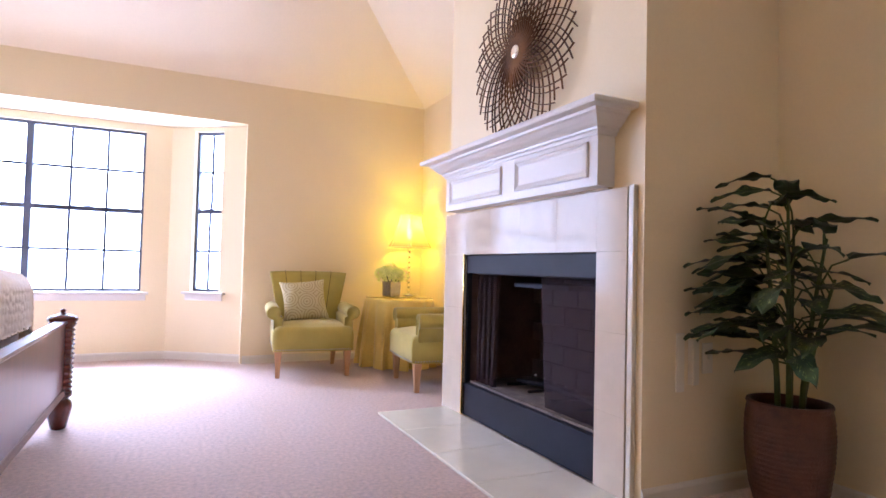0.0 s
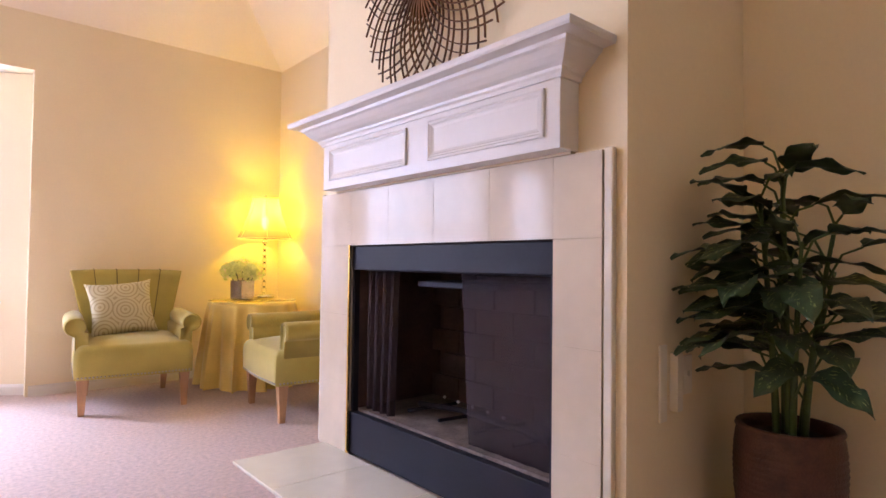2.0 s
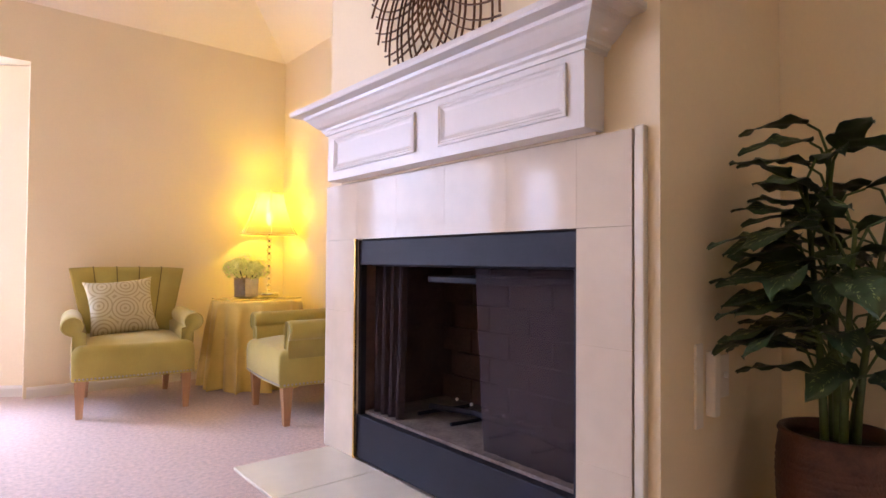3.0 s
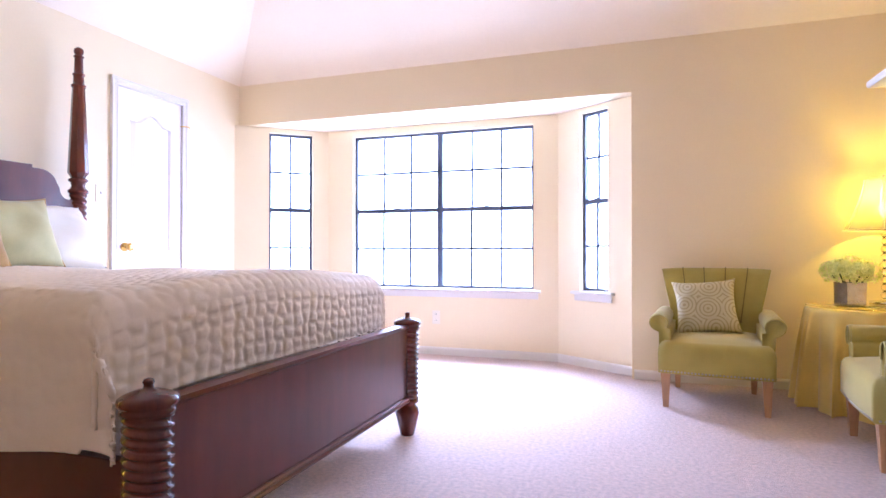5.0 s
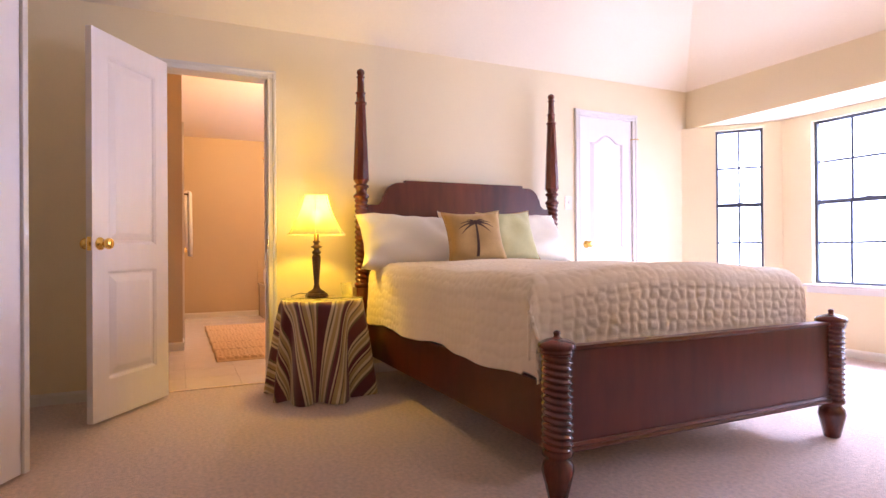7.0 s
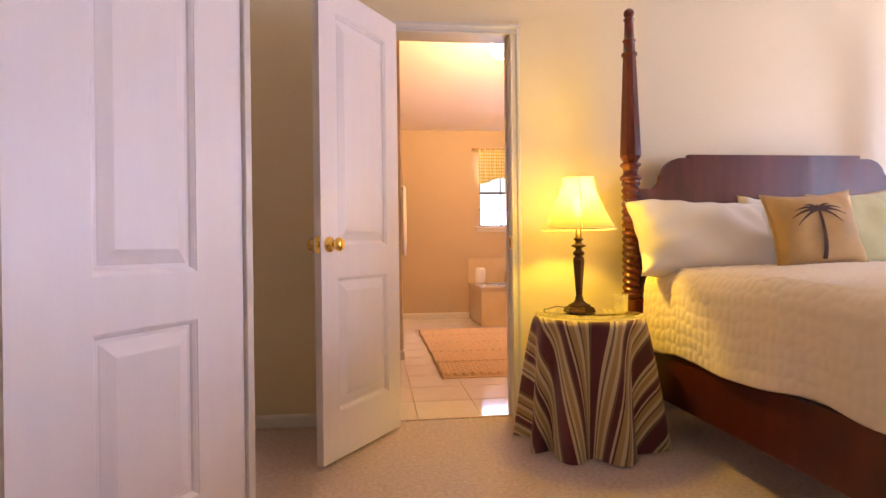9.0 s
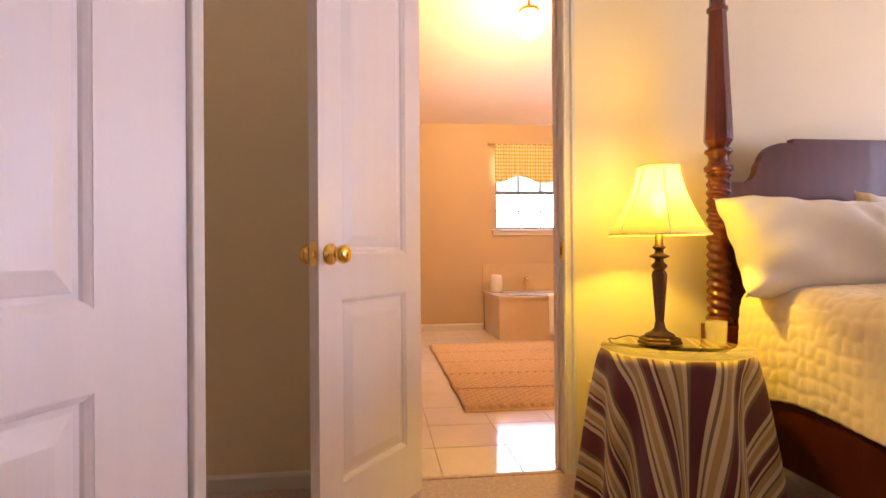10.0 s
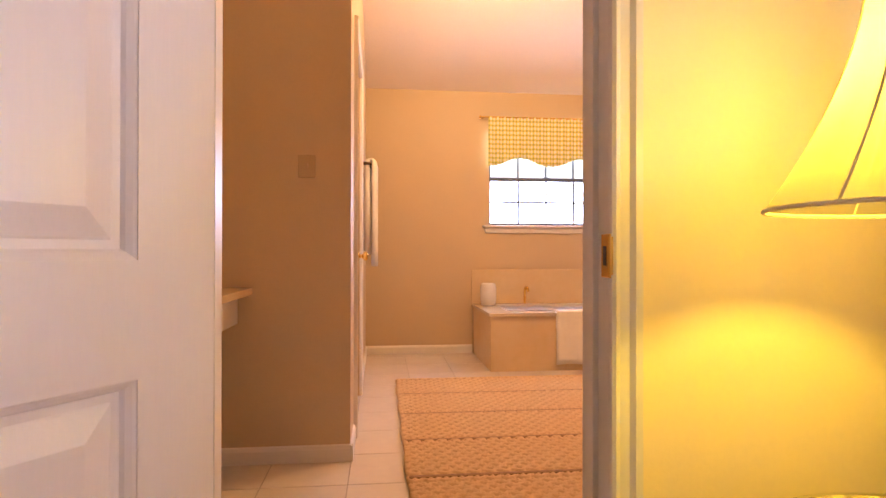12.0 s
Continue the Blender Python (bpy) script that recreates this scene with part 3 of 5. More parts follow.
tube(bm, [(-2.188, BD1 - 0.002, 0.885), (-2.188, BD1 - 0.002, 0.947)], 0.004, 8)
strike = thing("strike_plate", "brass strike plate on the white jamb", "strike plate")
part("plate", bm, BRASS, strike)
part("latch_hole", boxed(-2.215, -2.203, BD1 - 0.0042, BD1 - 0.0034, 0.900, 0.932), DARKPLASTIC, strike)

# closet door, shut
casing("door_frame_closet", CD0, CD1, HEAD, WX, 1, "white moulded casing round the closet door")
d2 = tagged(new("door_2"), "white two-panel closet door with arched upper panel, shut", "door", "", "structure")
d2.matrix_world = Matrix.Translation((-2.203, CD0 + 0.001, 0.012)) @ Matrix.Rotation(radians(90), 4, "Z")
panel_door(d2, CD1 - CD0 - 0.002, HEAD - 0.014, 0.10, (0.20, 0.72, 0.86, 1.85), 0.07)
knob(d2, 0.065, 0.90, 0.0, -1)
hook = tube(bmesh.new(), [(0.565, 0.0, 1.83), (0.565, -0.03, 1.83), (0.60, -0.045, 1.832), (0.63, -0.03, 1.83)], 0.004)
part("hinge_stop", hook, BRASS, d2, "small brass hinge stop")

# entry door, swung open into the room
d3 = tagged(new("door_3"), "white two-panel entry door swung wide open", "door", "", "structure")
d3.matrix_world = Matrix.Translation((-0.388, 0.524, 0.014)) @ Matrix.Rotation(radians(153.5), 4, "Z")
panel_door(d3, 0.66, 2.03, 0.180, (0.24, 0.70, 0.825, 1.90), 0.0)
bm = boxed(0.664, 0.692, -0.012, 0.022, 0.0, 2.03, bevel=0.003)
part("edge_strip", bm, TRIM, d3, "white meeting strip along the door edge")

# ---- fireplace ----
SX = 2.06
fp = thing("fireplace_surround", "cream polished marble tile fireplace surround on the chimney breast", "fireplace")
# marble tiles, set with fine joints
tile_rows = [(0.0, 0.30), (0.30, 0.605), (0.605, 0.91)]
for y0, y1 in ((2.343, FB0), (FB1, 3.875)):
    for z0, z1 in tile_rows:
        part("marble_tile", boxed(SX, BRX, y0 + 0.0002, y1 - 0.0002, z0 + 0.0002, z1 - 0.0002, bevel=0.0004), MARBLE, fp)
ys = [2.343, 2.508, 2.77, 3.055, 3.34, 3.622, 3.875]
for y0, y1 in zip(ys, ys[1:]):
    part("marble_tile", boxed(SX, BRX, y0 + 0.0002, y1 - 0.0002, 0.9108, 1.149, bevel=0.0004), MARBLE, fp)
part("edge_trim", boxed(2.064, BRX, 2.313, 2.341, 0.0, 1.155, bevel=0.004), HEARTH, fp, "cream stone edge strip")
part("edge_trim", boxed(2.064, BRX, 3.877, 3.893, 0.0, 1.155, bevel=0.004), HEARTH, fp, "cream stone edge strip")
part("brass_edge", boxed(2.052, SX + 0.002, FB1 - 0.006, FB1 + 0.004, 0.0, 0.912), BRASS, fp, "thin brass edge strip")

h = thing("hearth", "cream tile hearth slab laid flush with the carpet", "hearth")
for y0, y1 in ((2.30, 2.68), (2.68, 3.06), (3.06, 3.44), (3.44, 3.82)):
    part("hearth_tile", boxed(1.635, SX - 0.002, y0 + 0.0006, y1 - 0.0006, 0.0, 0.012, bevel=0.002), HEARTH, h)

# mantel shelf with crown and two panels
mt = thing("mantel", "white painted mantel shelf with crown moulding and two panels", "mantel")
MX, M0, M1 = 2.0, 2.438, 3.765
bm = bmesh.new()
box(bm, MX, BRX, M0, M1, 1.16, 1.42, bevel=0.002)
part("body", bm, TRIM, mt)
# crown runs round three sides with mitred corners
prof = [(0.0, 1.355), (0.008, 1.355), (0.012, 1.366), (0.020, 1.372), (0.022, 1.380), (0.036, 1.388), (0.052, 1.402), (0.066, 1.418), (0.076, 1.424), (0.080, 1.434), (0.118, 1.437), (0.122, 1.444), (0.122, 1.458), (0.112, 1.464), (0.0, 1.464)]
bm = bmesh.new()
loft(bm, [[(BRX, M0 - o, z) for o, z in prof], [(MX - o, M0 - o, z) for o, z in prof], [(MX - o, M1 + o, z) for o, z in prof], [(BRX, M1 + o, z) for o, z in prof]])
part("crown_moulding", bm, TRIM, mt)


def mantel_panel(y0, y1, z0, z1):
    bm = bmesh.new()
    rows = [(0.0, 0.0), (0.0, 0.008), (0.006, 0.010), (0.012, 0.006), (0.016, 0.006), (0.020, 0.003), (0.028, 0.0005)]
    loft(bm, [[(MX - o, y, z) for y, z in ((y0 + i, z0 + i), (y1 - i, z0 + i), (y1 - i, z1 - i), (y0 + i, z1 - i))] for i, o in rows], caps=False)
    part("panel_moulding", bm, TRIM, mt)


mantel_panel(2.492, 3.012, 1.197, 1.335)
mantel_panel(3.14, 3.705, 1.197, 1.335)
part("under_strip", boxed(2.062, BRX, 2.448, 3.755, 1.151, 1.1595), TUBSTONE, mt, "tan stone strip under the mantel")

# firebox
fbx = thing("firebox", "black metal gas fireplace with mesh curtains drawn aside", "fireplace insert")
bm = bmesh.new()
box(bm, 2.070, 2.10, FB0, FB1, 0.805, FBT - 0.004, bevel=0.003)
part("hood_panel", bm, BLACK, fbx)
part("base_panel", boxed(2.066, 2.10, FB0, FB1, 0.013, 0.190, bevel=0.003), BLACK, fbx)
for y0, y1 in ((FB0, FB0 + 0.018), (FB1 - 0.018, FB1)):
    part("side_frame", boxed(2.074, 2.10, y0, y1, 0.190, 0.805), BLACK, fbx)
for y0, y1 in ((FB0 - 0.018, FB0 + 0.01), (FB1 - 0.01, FB1 + 0.018)):
    part("side_liner", boxed(2.10, 2.60, y0, y1, 0.0, 0.92), SOOT, fbx)
part("top_liner", boxed(2.10, 2.60, FB0 + 0.01, FB1 - 0.01, 0.86, 0.92), SOOT, fbx)
part("back_liner", boxed(2.577, 2.60, FB0 + 0.01, FB1 - 0.01, 0.20, 0.86), SOOT, fbx)
part("floor_pan", boxed(2.10, 2.56, FB0 + 0.01, FB1 - 0.01, 0.0, 0.20), ASH, fbx, "ash-grey firebox floor")
for r in range(6):
    for c in range(5):
        y0 = FB0 + 0.012 + c * 0.225 - (0.11 if r % 2 else 0)
        a, b = max(y0, FB0 + 0.012), min(y0 + 0.22, FB1 - 0.012)
        if b - a > 0.03:
            part("firebrick", boxed(2.52, 2.575, a, b - 0.006, 0.205 + r * 0.108, 0.205 + r * 0.108 + 0.100), SOOT, fbx)


def mesh_curtain(y0, y1, folds, seed, deep=0.020):
    """A gathered curtain of wire mesh hung from its rod."""
    rnd = random.Random(seed)
    bm = bmesh.new()
    n, rows = folds * 10, 8
    ph = rnd.random() * 6
    g = [[bm.verts.new((2.135 + deep * math.sin(2 * math.pi * folds * i / n + ph) + 0.004 * rnd.random(), y0 + (y1 - y0) * (i / n) * (1 - 0.10 * j / rows), 0.80 - 0.605 * j / rows + 0.006 * math.sin(i * 0.9) * (j == rows))) for j in range(rows + 1)] for i in range(n + 1)]
    for i in range(n):
        for j in range(rows):
            bm.faces.new((g[i][j], g[i + 1][j], g[i + 1][j + 1], g[i][j + 1]))
    ob = part("mesh_curtain", bm, MESHCURTAIN, fbx, "hanging fire screen mesh", True)
    so = ob.modifiers.new("thickness", "SOLIDIFY")
    so.thickness = 0.002


mesh_curtain(FB1 - 0.02, FB1 - 0.25, 4, 1, 0.014)
mesh_curtain(FB0 + 0.02, FB0 + 0.47, 5, 2, 0.0018)
part("curtain_rod", tube(bmesh.new(), [(2.135, FB0 + 0.012, 0.805), (2.135, FB1 - 0.012, 0.805)], 0.006), BLACK, fbx)
part("damper", boxed(2.20, 2.50, FB0 + 0.35, FB1 - 0.3, 0.74, 0.765, bevel=0.006), BLACK, fbx, "dull metal damper plate")
part("gas_pipe", tube(bmesh.new(), [(2.30, FB1 - 0.2, 0.225), (2.34, 3.2, 0.235), (2.32, 2.85, 0.232), (2.30, FB0 + 0.2, 0.225)], 0.012, 8), BLACK, fbx)
for k in range(5):
    part("ember", lathe([(0.002, 0), (0.007, 0.004), (0.006, 0.010), (0.002, 0.013)], 8, at=(2.32, 3.28 - 0.085 * k, 0.27 - 0.004 * k)), CERAMIC, fbx, "small pale ceramic nub")
for k in range(4):
    part("log_bar", tube(bmesh.new(), [(2.22, 3.40 - 0.2 * k, 0.212), (2.46, 3.36 - 0.2 * k, 0.214)], 0.008), BLACK, fbx)

# wall art: a spiral lattice of metal strips
art = thing("wall_art", "bronze spiral lattice sunburst hung above the mantel", "wall art", Matrix.Translation((2.045, 3.068, 1.885)))
N = 42
def arm(sign, k):
    pts = []
    L = 0.435 if k % 2 == 0 else 0.415
    for i in range(13):
        t = i / 12
        r = 0.03 + (L - 0.03) * t
        a = 2 * math.pi * k / N + sign * 1.12 * t ** 0.85
        pts.append((0.004 * sign - 0.018 * (1 - t), r * math.cos(a), r * math.sin(a)))
    return pts


for sign in (-1, 1):
    for k in range(N):
        bm = bmesh.new()
        ps = [Vector(p) for p in arm(sign, k)]
        rings = []
        for i, p in enumerate(ps):
            d = (ps[min(i + 1, 12)] - ps[max(i - 1, 0)]).normalized()
            s = Vector((1, 0, 0)).cross(d).normalized() * (0.0021 + 0.0040 * max(0.0, 1 - i / 5))
            q = Vector((0.0035, 0, 0))
            rings.append([p + s + q, p - s + q, p - s - q, p + s - q])
        loft(bm, rings)
        part("metal_strip", bm, ARTMETAL, art)
bm = lathe([(0.05, 0.0), (0.05, 0.006), (0.046, 0.008)], 32)
bm.transform(Matrix.Translation((-0.016, 0, 0)) @ Matrix.Rotation(radians(-90), 4, "Y"))
part("hub", bm, ARTMETAL, art, "dark bronze hub")
bm = lathe([(0.033, 0.0), (0.034, 0.005), (0.028, 0.011), (0.015, 0.014), (0.002, 0.015)], 32)
bm.transform(Matrix.Translation((-0.024, 0, 0)) @ Matrix.Rotation(radians(-90), 4, "Y"))
part("mirror", bm, MIRROR, art, "small round domed mirror", True)


# ---- bed ----
BY0, BY1, HX, FX = 2.545, 4.083, -2.06, 0.08


def twist(bm, x, y, z0, z1, r, turns, lobes=4, amp=0.010, segs=32, steps=None):
    """A rope-twisted shaft."""
    steps = steps or int((z1 - z0) / 0.0035)
    rings = []
    for i in range(steps + 1):
        t = i / steps
        rings.append([(x + (r + amp * math.cos(lobes * (2 * math.pi * k / segs) + 2 * math.pi * turns * t)) * math.cos(2 * math.pi * k / segs),
                       y + (r + amp * math.cos(lobes * (2 * math.pi * k / segs) + 2 * math.pi * turns * t)) * math.sin(2 * math.pi * k / segs), z0 + (z1 - z0) * t) for k in range(segs)])
    loft(bm, rings)


bed = thing("four_poster_bed", "dark cherry wood four-poster bed with rope-twist posts", "bed", Matrix.Translation((0, 0, 0)))
for y in (BY0 - 0.035, BY1):
    hp = boxed(HX - 0.052, HX + 0.052, y - 0.052, y + 0.052, 0.0, 0.62, bevel=0.006)
    lathe([(0.046, 0.62), (0.052, 0.63), (0.052, 0.645), (0.044, 0.655)], 28, hp, (HX, y, 0))
    part("head_post_base", hp, WOODV, bed, "", False)
    tw = bmesh.new()
    twist(tw, HX, y, 0.655, 1.225, 0.043, 16, 2, 0.0042)
    part("twisted_shaft", tw, WOODV, bed, "rope-twist turned shaft", True)
    nk = lathe([(0.046, 1.225), (0.054, 1.232), (0.054, 1.246), (0.042, 1.256), (0.036, 1.272), (0.040, 1.292), (0.052, 1.302), (0.052, 1.312), (0.040, 1.320)], 28, at=(HX, y, 0))
    part("turned_collar", nk, WOODV, bed, "", True)
    tp = lathe([(0.036, 1.320), (0.056, 1.352), (0.054, 1.40), (0.034, 1.865)], 8, at=(HX, y, 0))
    part("tapered_post", tp, WOODV, bed, "tapered octagonal upper post")
    fin = lathe([(0.036, 1.865), (0.040, 1.870), (0.040, 1.880), (0.031, 1.884), (0.028, 1.935), (0.033, 1.940), (0.033, 1.948), (0.026, 1.952), (0.022, 2.045), (0.028, 2.050), (0.028, 2.056), (0.018, 2.060), (0.024, 2.072), (0.027, 2.084), (0.024, 2.098), (0.012, 2.108), (0.001, 2.110)], 24, at=(HX, y, 0))
    part("finial", fin, WOODV, bed, "", True)
# headboard with scrolled shoulders
mid = (BY0 + BY1) / 2
pts = [(-0.79, 0.45), (0.765, 0.45), (0.765, 1.185), (0.70, 1.185)]
for i in range(15):
    t = i / 14
    a = math.pi / 2 * t
    if t <= 0.5:
        s = t / 0.5
        pts.append((0.70 - 0.055 * math.sin(s * math.pi / 2), 1.185 + 0.065 * (1 - math.cos(s * math.pi / 2))))
    else:
        s = (t - 0.5) / 0.5
        pts.append((0.645 - 0.012 - 0.105 * (1 - math.cos(s * math.pi / 2)), 1.25 + 0.095 * math.sin(s * math.pi / 2)))
pts += [(0.487, 1.345), (0.487, 1.362)]
pts += [(-u, v) for u, v in pts[::-1] if v > 1.0 and u < 0.76] + [(-0.79, 1.185)]
bm = bmesh.new()
prism(bm, pts, HX - 0.028, HX + 0.010, lambda u, v, d: (d, mid + u, v))
part("headboard", bm, WOOD, bed, "polished headboard with scrolled shoulders")
# foot posts
for y in (BY0 + 0.012, BY1 + 0.004):
    ft = lathe([(0.030, 0.0), (0.034, 0.006), (0.050, 0.075), (0.057, 0.105), (0.052, 0.130), (0.040, 0.142), (0.040, 0.150), (0.054, 0.158), (0.054, 0.170), (0.048, 0.178)], 32, at=(FX, y, 0))
    part("foot", ft, WOODV, bed, "turned vase-shaped foot", True)
    tw = bmesh.new()
    twist(tw, FX, y, 0.178, 0.505, 0.052, 14, 2, 0.0044)
    part("twisted_post", tw, WOODV, bed, "rope-twist turned post", True)
    cp = lathe([(0.050, 0.505), (0.060, 0.508), (0.060, 0.516), (0.055, 0.520), (0.064, 0.526), (0.066, 0.534), (0.064, 0.542), (0.052, 0.550), (0.030, 0.558), (0.012, 0.562), (0.010, 0.570), (0.013, 0.576), (0.010, 0.583), (0.001, 0.586)], 32, at=(FX, y, 0))
    part("cap", cp, WOODV, bed, "", True)
part("footboard", boxed(FX - 0.018, FX + 0.018, BY0 + 0.05, BY1 - 0.04, 0.185, 0.515, bevel=0.002), WOOD, bed, "wide polished footboard")
bm = bmesh.new()
loft(bm, [[(FX + o, y, z) for o, z in ((-0.020, 0.512), (0.022, 0.512), (0.028, 0.520), (0.026, 0.530), (-0.024, 0.530), (-0.027, 0.520))] for y in (BY0 + 0.045, BY1 - 0.035)])
part("top_rail", bm, WOOD, bed)
bm = bmesh.new()
loft(bm, [[(FX + o, y, z) for o, z in ((-0.020, 0.165), (0.026, 0.165), (0.030, 0.172), (0.026, 0.180), (0.030, 0.186), (0.024, 0.196), (-0.020, 0.196))] for y in (BY0 + 0.045, BY1 - 0.035)])
part("bottom_moulding", bm, WOOD, bed)
for y in (BY0 + 0.010, BY1 - 0.010):
    bm = boxed(HX + 0.045, FX - 0.04, y - 0.016, y + 0.016, 0.165, 0.395, bevel=0.003)
    part("side_rail", bm, WOOD, bed, "dark side rail")
mat_ = boxed(HX + 0.055, FX - 0.16, BY0 + 0.035, BY1 - 0.035, 0.22, 0.72, bevel=0.04)
tagged(part("mattress", mat_, LINEN), "thick mattress under the quilt", "mattress")

# quilt: one draped sheet with a stitched pebble pattern
rng = np.random.RandomState(4)
QX0, QX1 = HX + 0.10, FX - 0.13
u_len = QX1 - QX0
w_top = BY1 - BY0 + 0.03
drop_near, drop_far, drop_end = 0.335, 0.34, 0.26
cell = 0.043
nu, nv = 250, 290
us = np.linspace(0, u_len + drop_end, nu)
vs = np.linspace(-drop_near, w_top + drop_far, nv)
U, V = np.meshgrid(us, vs, indexing="ij")
gx, gy = int((u_len + drop_end) / cell) + 6, int((w_top + drop_near + drop_far) / (cell * 1.25)) + 8
jx, jy = rng.rand(gx, gy), rng.rand(gx, gy)
cu, cv = U / cell + 2, (V + drop_near) / (cell * 1.25) + 3
iu, iv = np.floor(cu).astype(int), np.floor(cv).astype(int)
d1_, d2_ = np.full(U.shape, 9.0), np.full(U.shape, 9.0)
for a in (-1, 0, 1):
    for b in (-1, 0, 1):
        p, q = np.clip(iu + a, 0, gx - 1), np.clip(iv + b, 0, gy - 1)
        dd = np.hypot(cu - (p + 0.22 + 0.56 * jx[p, q]), cv - (q + 0.22 + 0.56 * jy[p, q]))
        closer = dd < d1_
        d2_ = np.where(closer, d1_, np.minimum(d2_, dd))
        d1_ = np.where(closer, dd, d1_)
pebble = np.clip((d2_ - d1_) / 0.62, 0.0, 1.0)
pebble = 1 - (1 - pebble) ** 2.2
bm = bmesh.new()
grid = []
R = 0.085


def fold(s):
    """Distance past an edge turned into (out, down) over a rounded corner."""
    if s <= 0:
        return 0.0, 0.0
    arc = R * math.pi / 2
    if s < arc:
        a = s / R
        return R * math.sin(a) - 0.0, R * (1 - math.cos(a))
    return R, R + (s - arc)


for i in range(nu):
    row = []
    for j in range(nv):
        u, v = us[i], vs[j]
        eu, ev0, ev1 = u - (u_len - R), (R - 0.0) - v, v - (w_top - R)
        ox, dx_ = fold(eu)
        oy, dy_ = fold(max(ev0, ev1))
        x = min(u, u_len - R) + ox
        y = (w_top - R + oy) if ev1 > 0 else ((R - oy) if ev0 > 0 else v)
        down = max(dx_, dy_) if min(dx_, dy_) <= 0 else math.hypot(dx_, dy_) * 0.96
        bulge = (0.0058 - (0.0034 if dy_ > R and u > 0.55 else 0.0)) * pebble[i, j]
        soft = 0.012 * math.sin(3.1 * u + 1.0) * math.sin(2.3 * v + 0.4) + 0.006 * math.sin(9 * u + 5 * v)
        top = 0.765 + 0.028 * math.sin(math.pi * min(max(v / w_top, 0), 1)) ** 0.6 + soft
        hem = 0.006 * math.sin(7.0 * u) + 0.004 * math.sin(17 * u + 2)
        z = top - down
        if dy_ > R:
            s = -1 if ev0 > 0 else 1
            k = (dy_ - R) / 0.35
            y += s * (bulge + k * (0.012 + 0.014 * math.sin(8.5 * u + 1.2) + 0.006 * math.sin(21 * u)))
            z += k * hem
        elif dx_ > R:
            x += bulge
        else:
            z += bulge
            if max(ev0, ev1) > 0:
                y += (-1 if ev0 > 0 else 1) * bulge * 0.5
        zmin = 0.375 if dy_ > 0.02 else 0.50
        x = min(x, u_len + 0.03)
        if dy_ > R and ev0 > 0:
            x += 0.055 * min(1.0, (dy_ - R) / 0.12) * (min(u, u_len) / u_len) ** 8
        row.append(bm.verts.new((QX0 + x, BY0 - 0.015 + y, max(z, zmin + hem * 0.6))))
    grid.append(row)
for i in range(nu - 1):
    for j in range(nv - 1):
        if us[i] > u_len - R + 0.17 and (vs[j] < R - 0.17 or vs[j] > w_top - R + 0.15):
            continue
        bm.faces.new((grid[i][j], grid[i + 1][j], grid[i + 1][j + 1], grid[i][j + 1]))
bmesh.ops.delete(bm, geom=[v for v in bm.verts if not v.link_faces], context="VERTS")
q = tagged(part("quilt", bm, QUILT, None, "", True), "ivory quilt with stitched pebble pattern spread over the bed", "quilt")
so = q.modifiers.new("thickness", "SOLIDIFY")
so.thickness, so.offset = 0.008, -1


def pillow_mesh(w, h, t, puff=0.5, wob=0.006, seed=0, n=30):
    """A stuffed cushion in the xz plane, its front towards -y, with drawn-out corners."""
    bm = bmesh.new()
    rnd = random.Random(seed)
    a1, a2 = rnd.random() * 6, rnd.random() * 6
    sheets = []
    for s in (-1, 1):
        g = []
        for i in range(n + 1):
            r = []
            for j in range(n + 1):
                a, b = 2 * i / n - 1, 2 * j / n - 1
                pinch = 1 - 0.12 * (1 - abs(b) ** 2.2) * abs(a) ** 3
                pinch2 = 1 - 0.12 * (1 - abs(a) ** 2.2) * abs(b) ** 3
                th = (max(0, 1 - abs(a) ** 2.6) * max(0, 1 - abs(b) ** 2.6)) ** puff
                y = s * t / 2 * th + (wob * math.sin(5 * a + a1) * math.sin(4 * b + a2) + 0.45 * wob * math.sin(13 * a * b + a2 + 4 * a) + 0.5 * wob * math.sin(9 * (a + b) + a1) * (a * b) ** 2 * 3) * th
                x, z = a * w / 2 * pinch, b * h / 2 * pinch2
                edge = i in (0, n) or j in (0, n)
                if edge and s == 1:
                    r.append(sheets[0][i][j])
                else:
                    r.append(bm.verts.new((x, y, z + h / 2)))
            g.append(r)
        sheets.append(g)
    uvl = bm.loops.layers.uv.new("UVMap")
    for s, g in enumerate(sheets):
        for i in range(n):
            for j in range(n):
                vsq = (g[i][j], g[i + 1][j], g[i + 1][j + 1], g[i][j + 1])
                fc = bm.faces.new(vsq if s == 0 else vsq[::-1])
                for lp in fc.loops:
                    lp[uvl].uv = (lp.vert.co.x, lp.vert.co.z)
    return bm


def pillow(name, label, w, h, t, material, m, seed=0, border=None, puff=0.5):
    p = thing(name, label, "pillow", m)
    part("cover", pillow_mesh(w, h, t, puff, 0.017 if w > 0.45 else 0.006, seed), material, p, "", True)
    if border:
        bm = bmesh.new()
        n = 18
        ring = []
        for k in range(4 * n):
            e, s = divmod(k, n)
            q_ = 2 * s / n - 1
            a, b = ((q_, -1), (1, q_), (-q_, 1), (-1, -q_))[e]
            x = a * w / 2 * (1 - 0.12 * (1 - abs(b) ** 2.2) * abs(a) ** 3)
            z = b * h / 2 * (1 - 0.12 * (1 - abs(a) ** 2.2) * abs(b) ** 3) + h / 2
            ring.append((x, 0.0, z))
        tube(bm, ring + ring[:1], 0.006, 6)
        part("piping", bm, border, p, "corded piping along the seams", True)
    return p


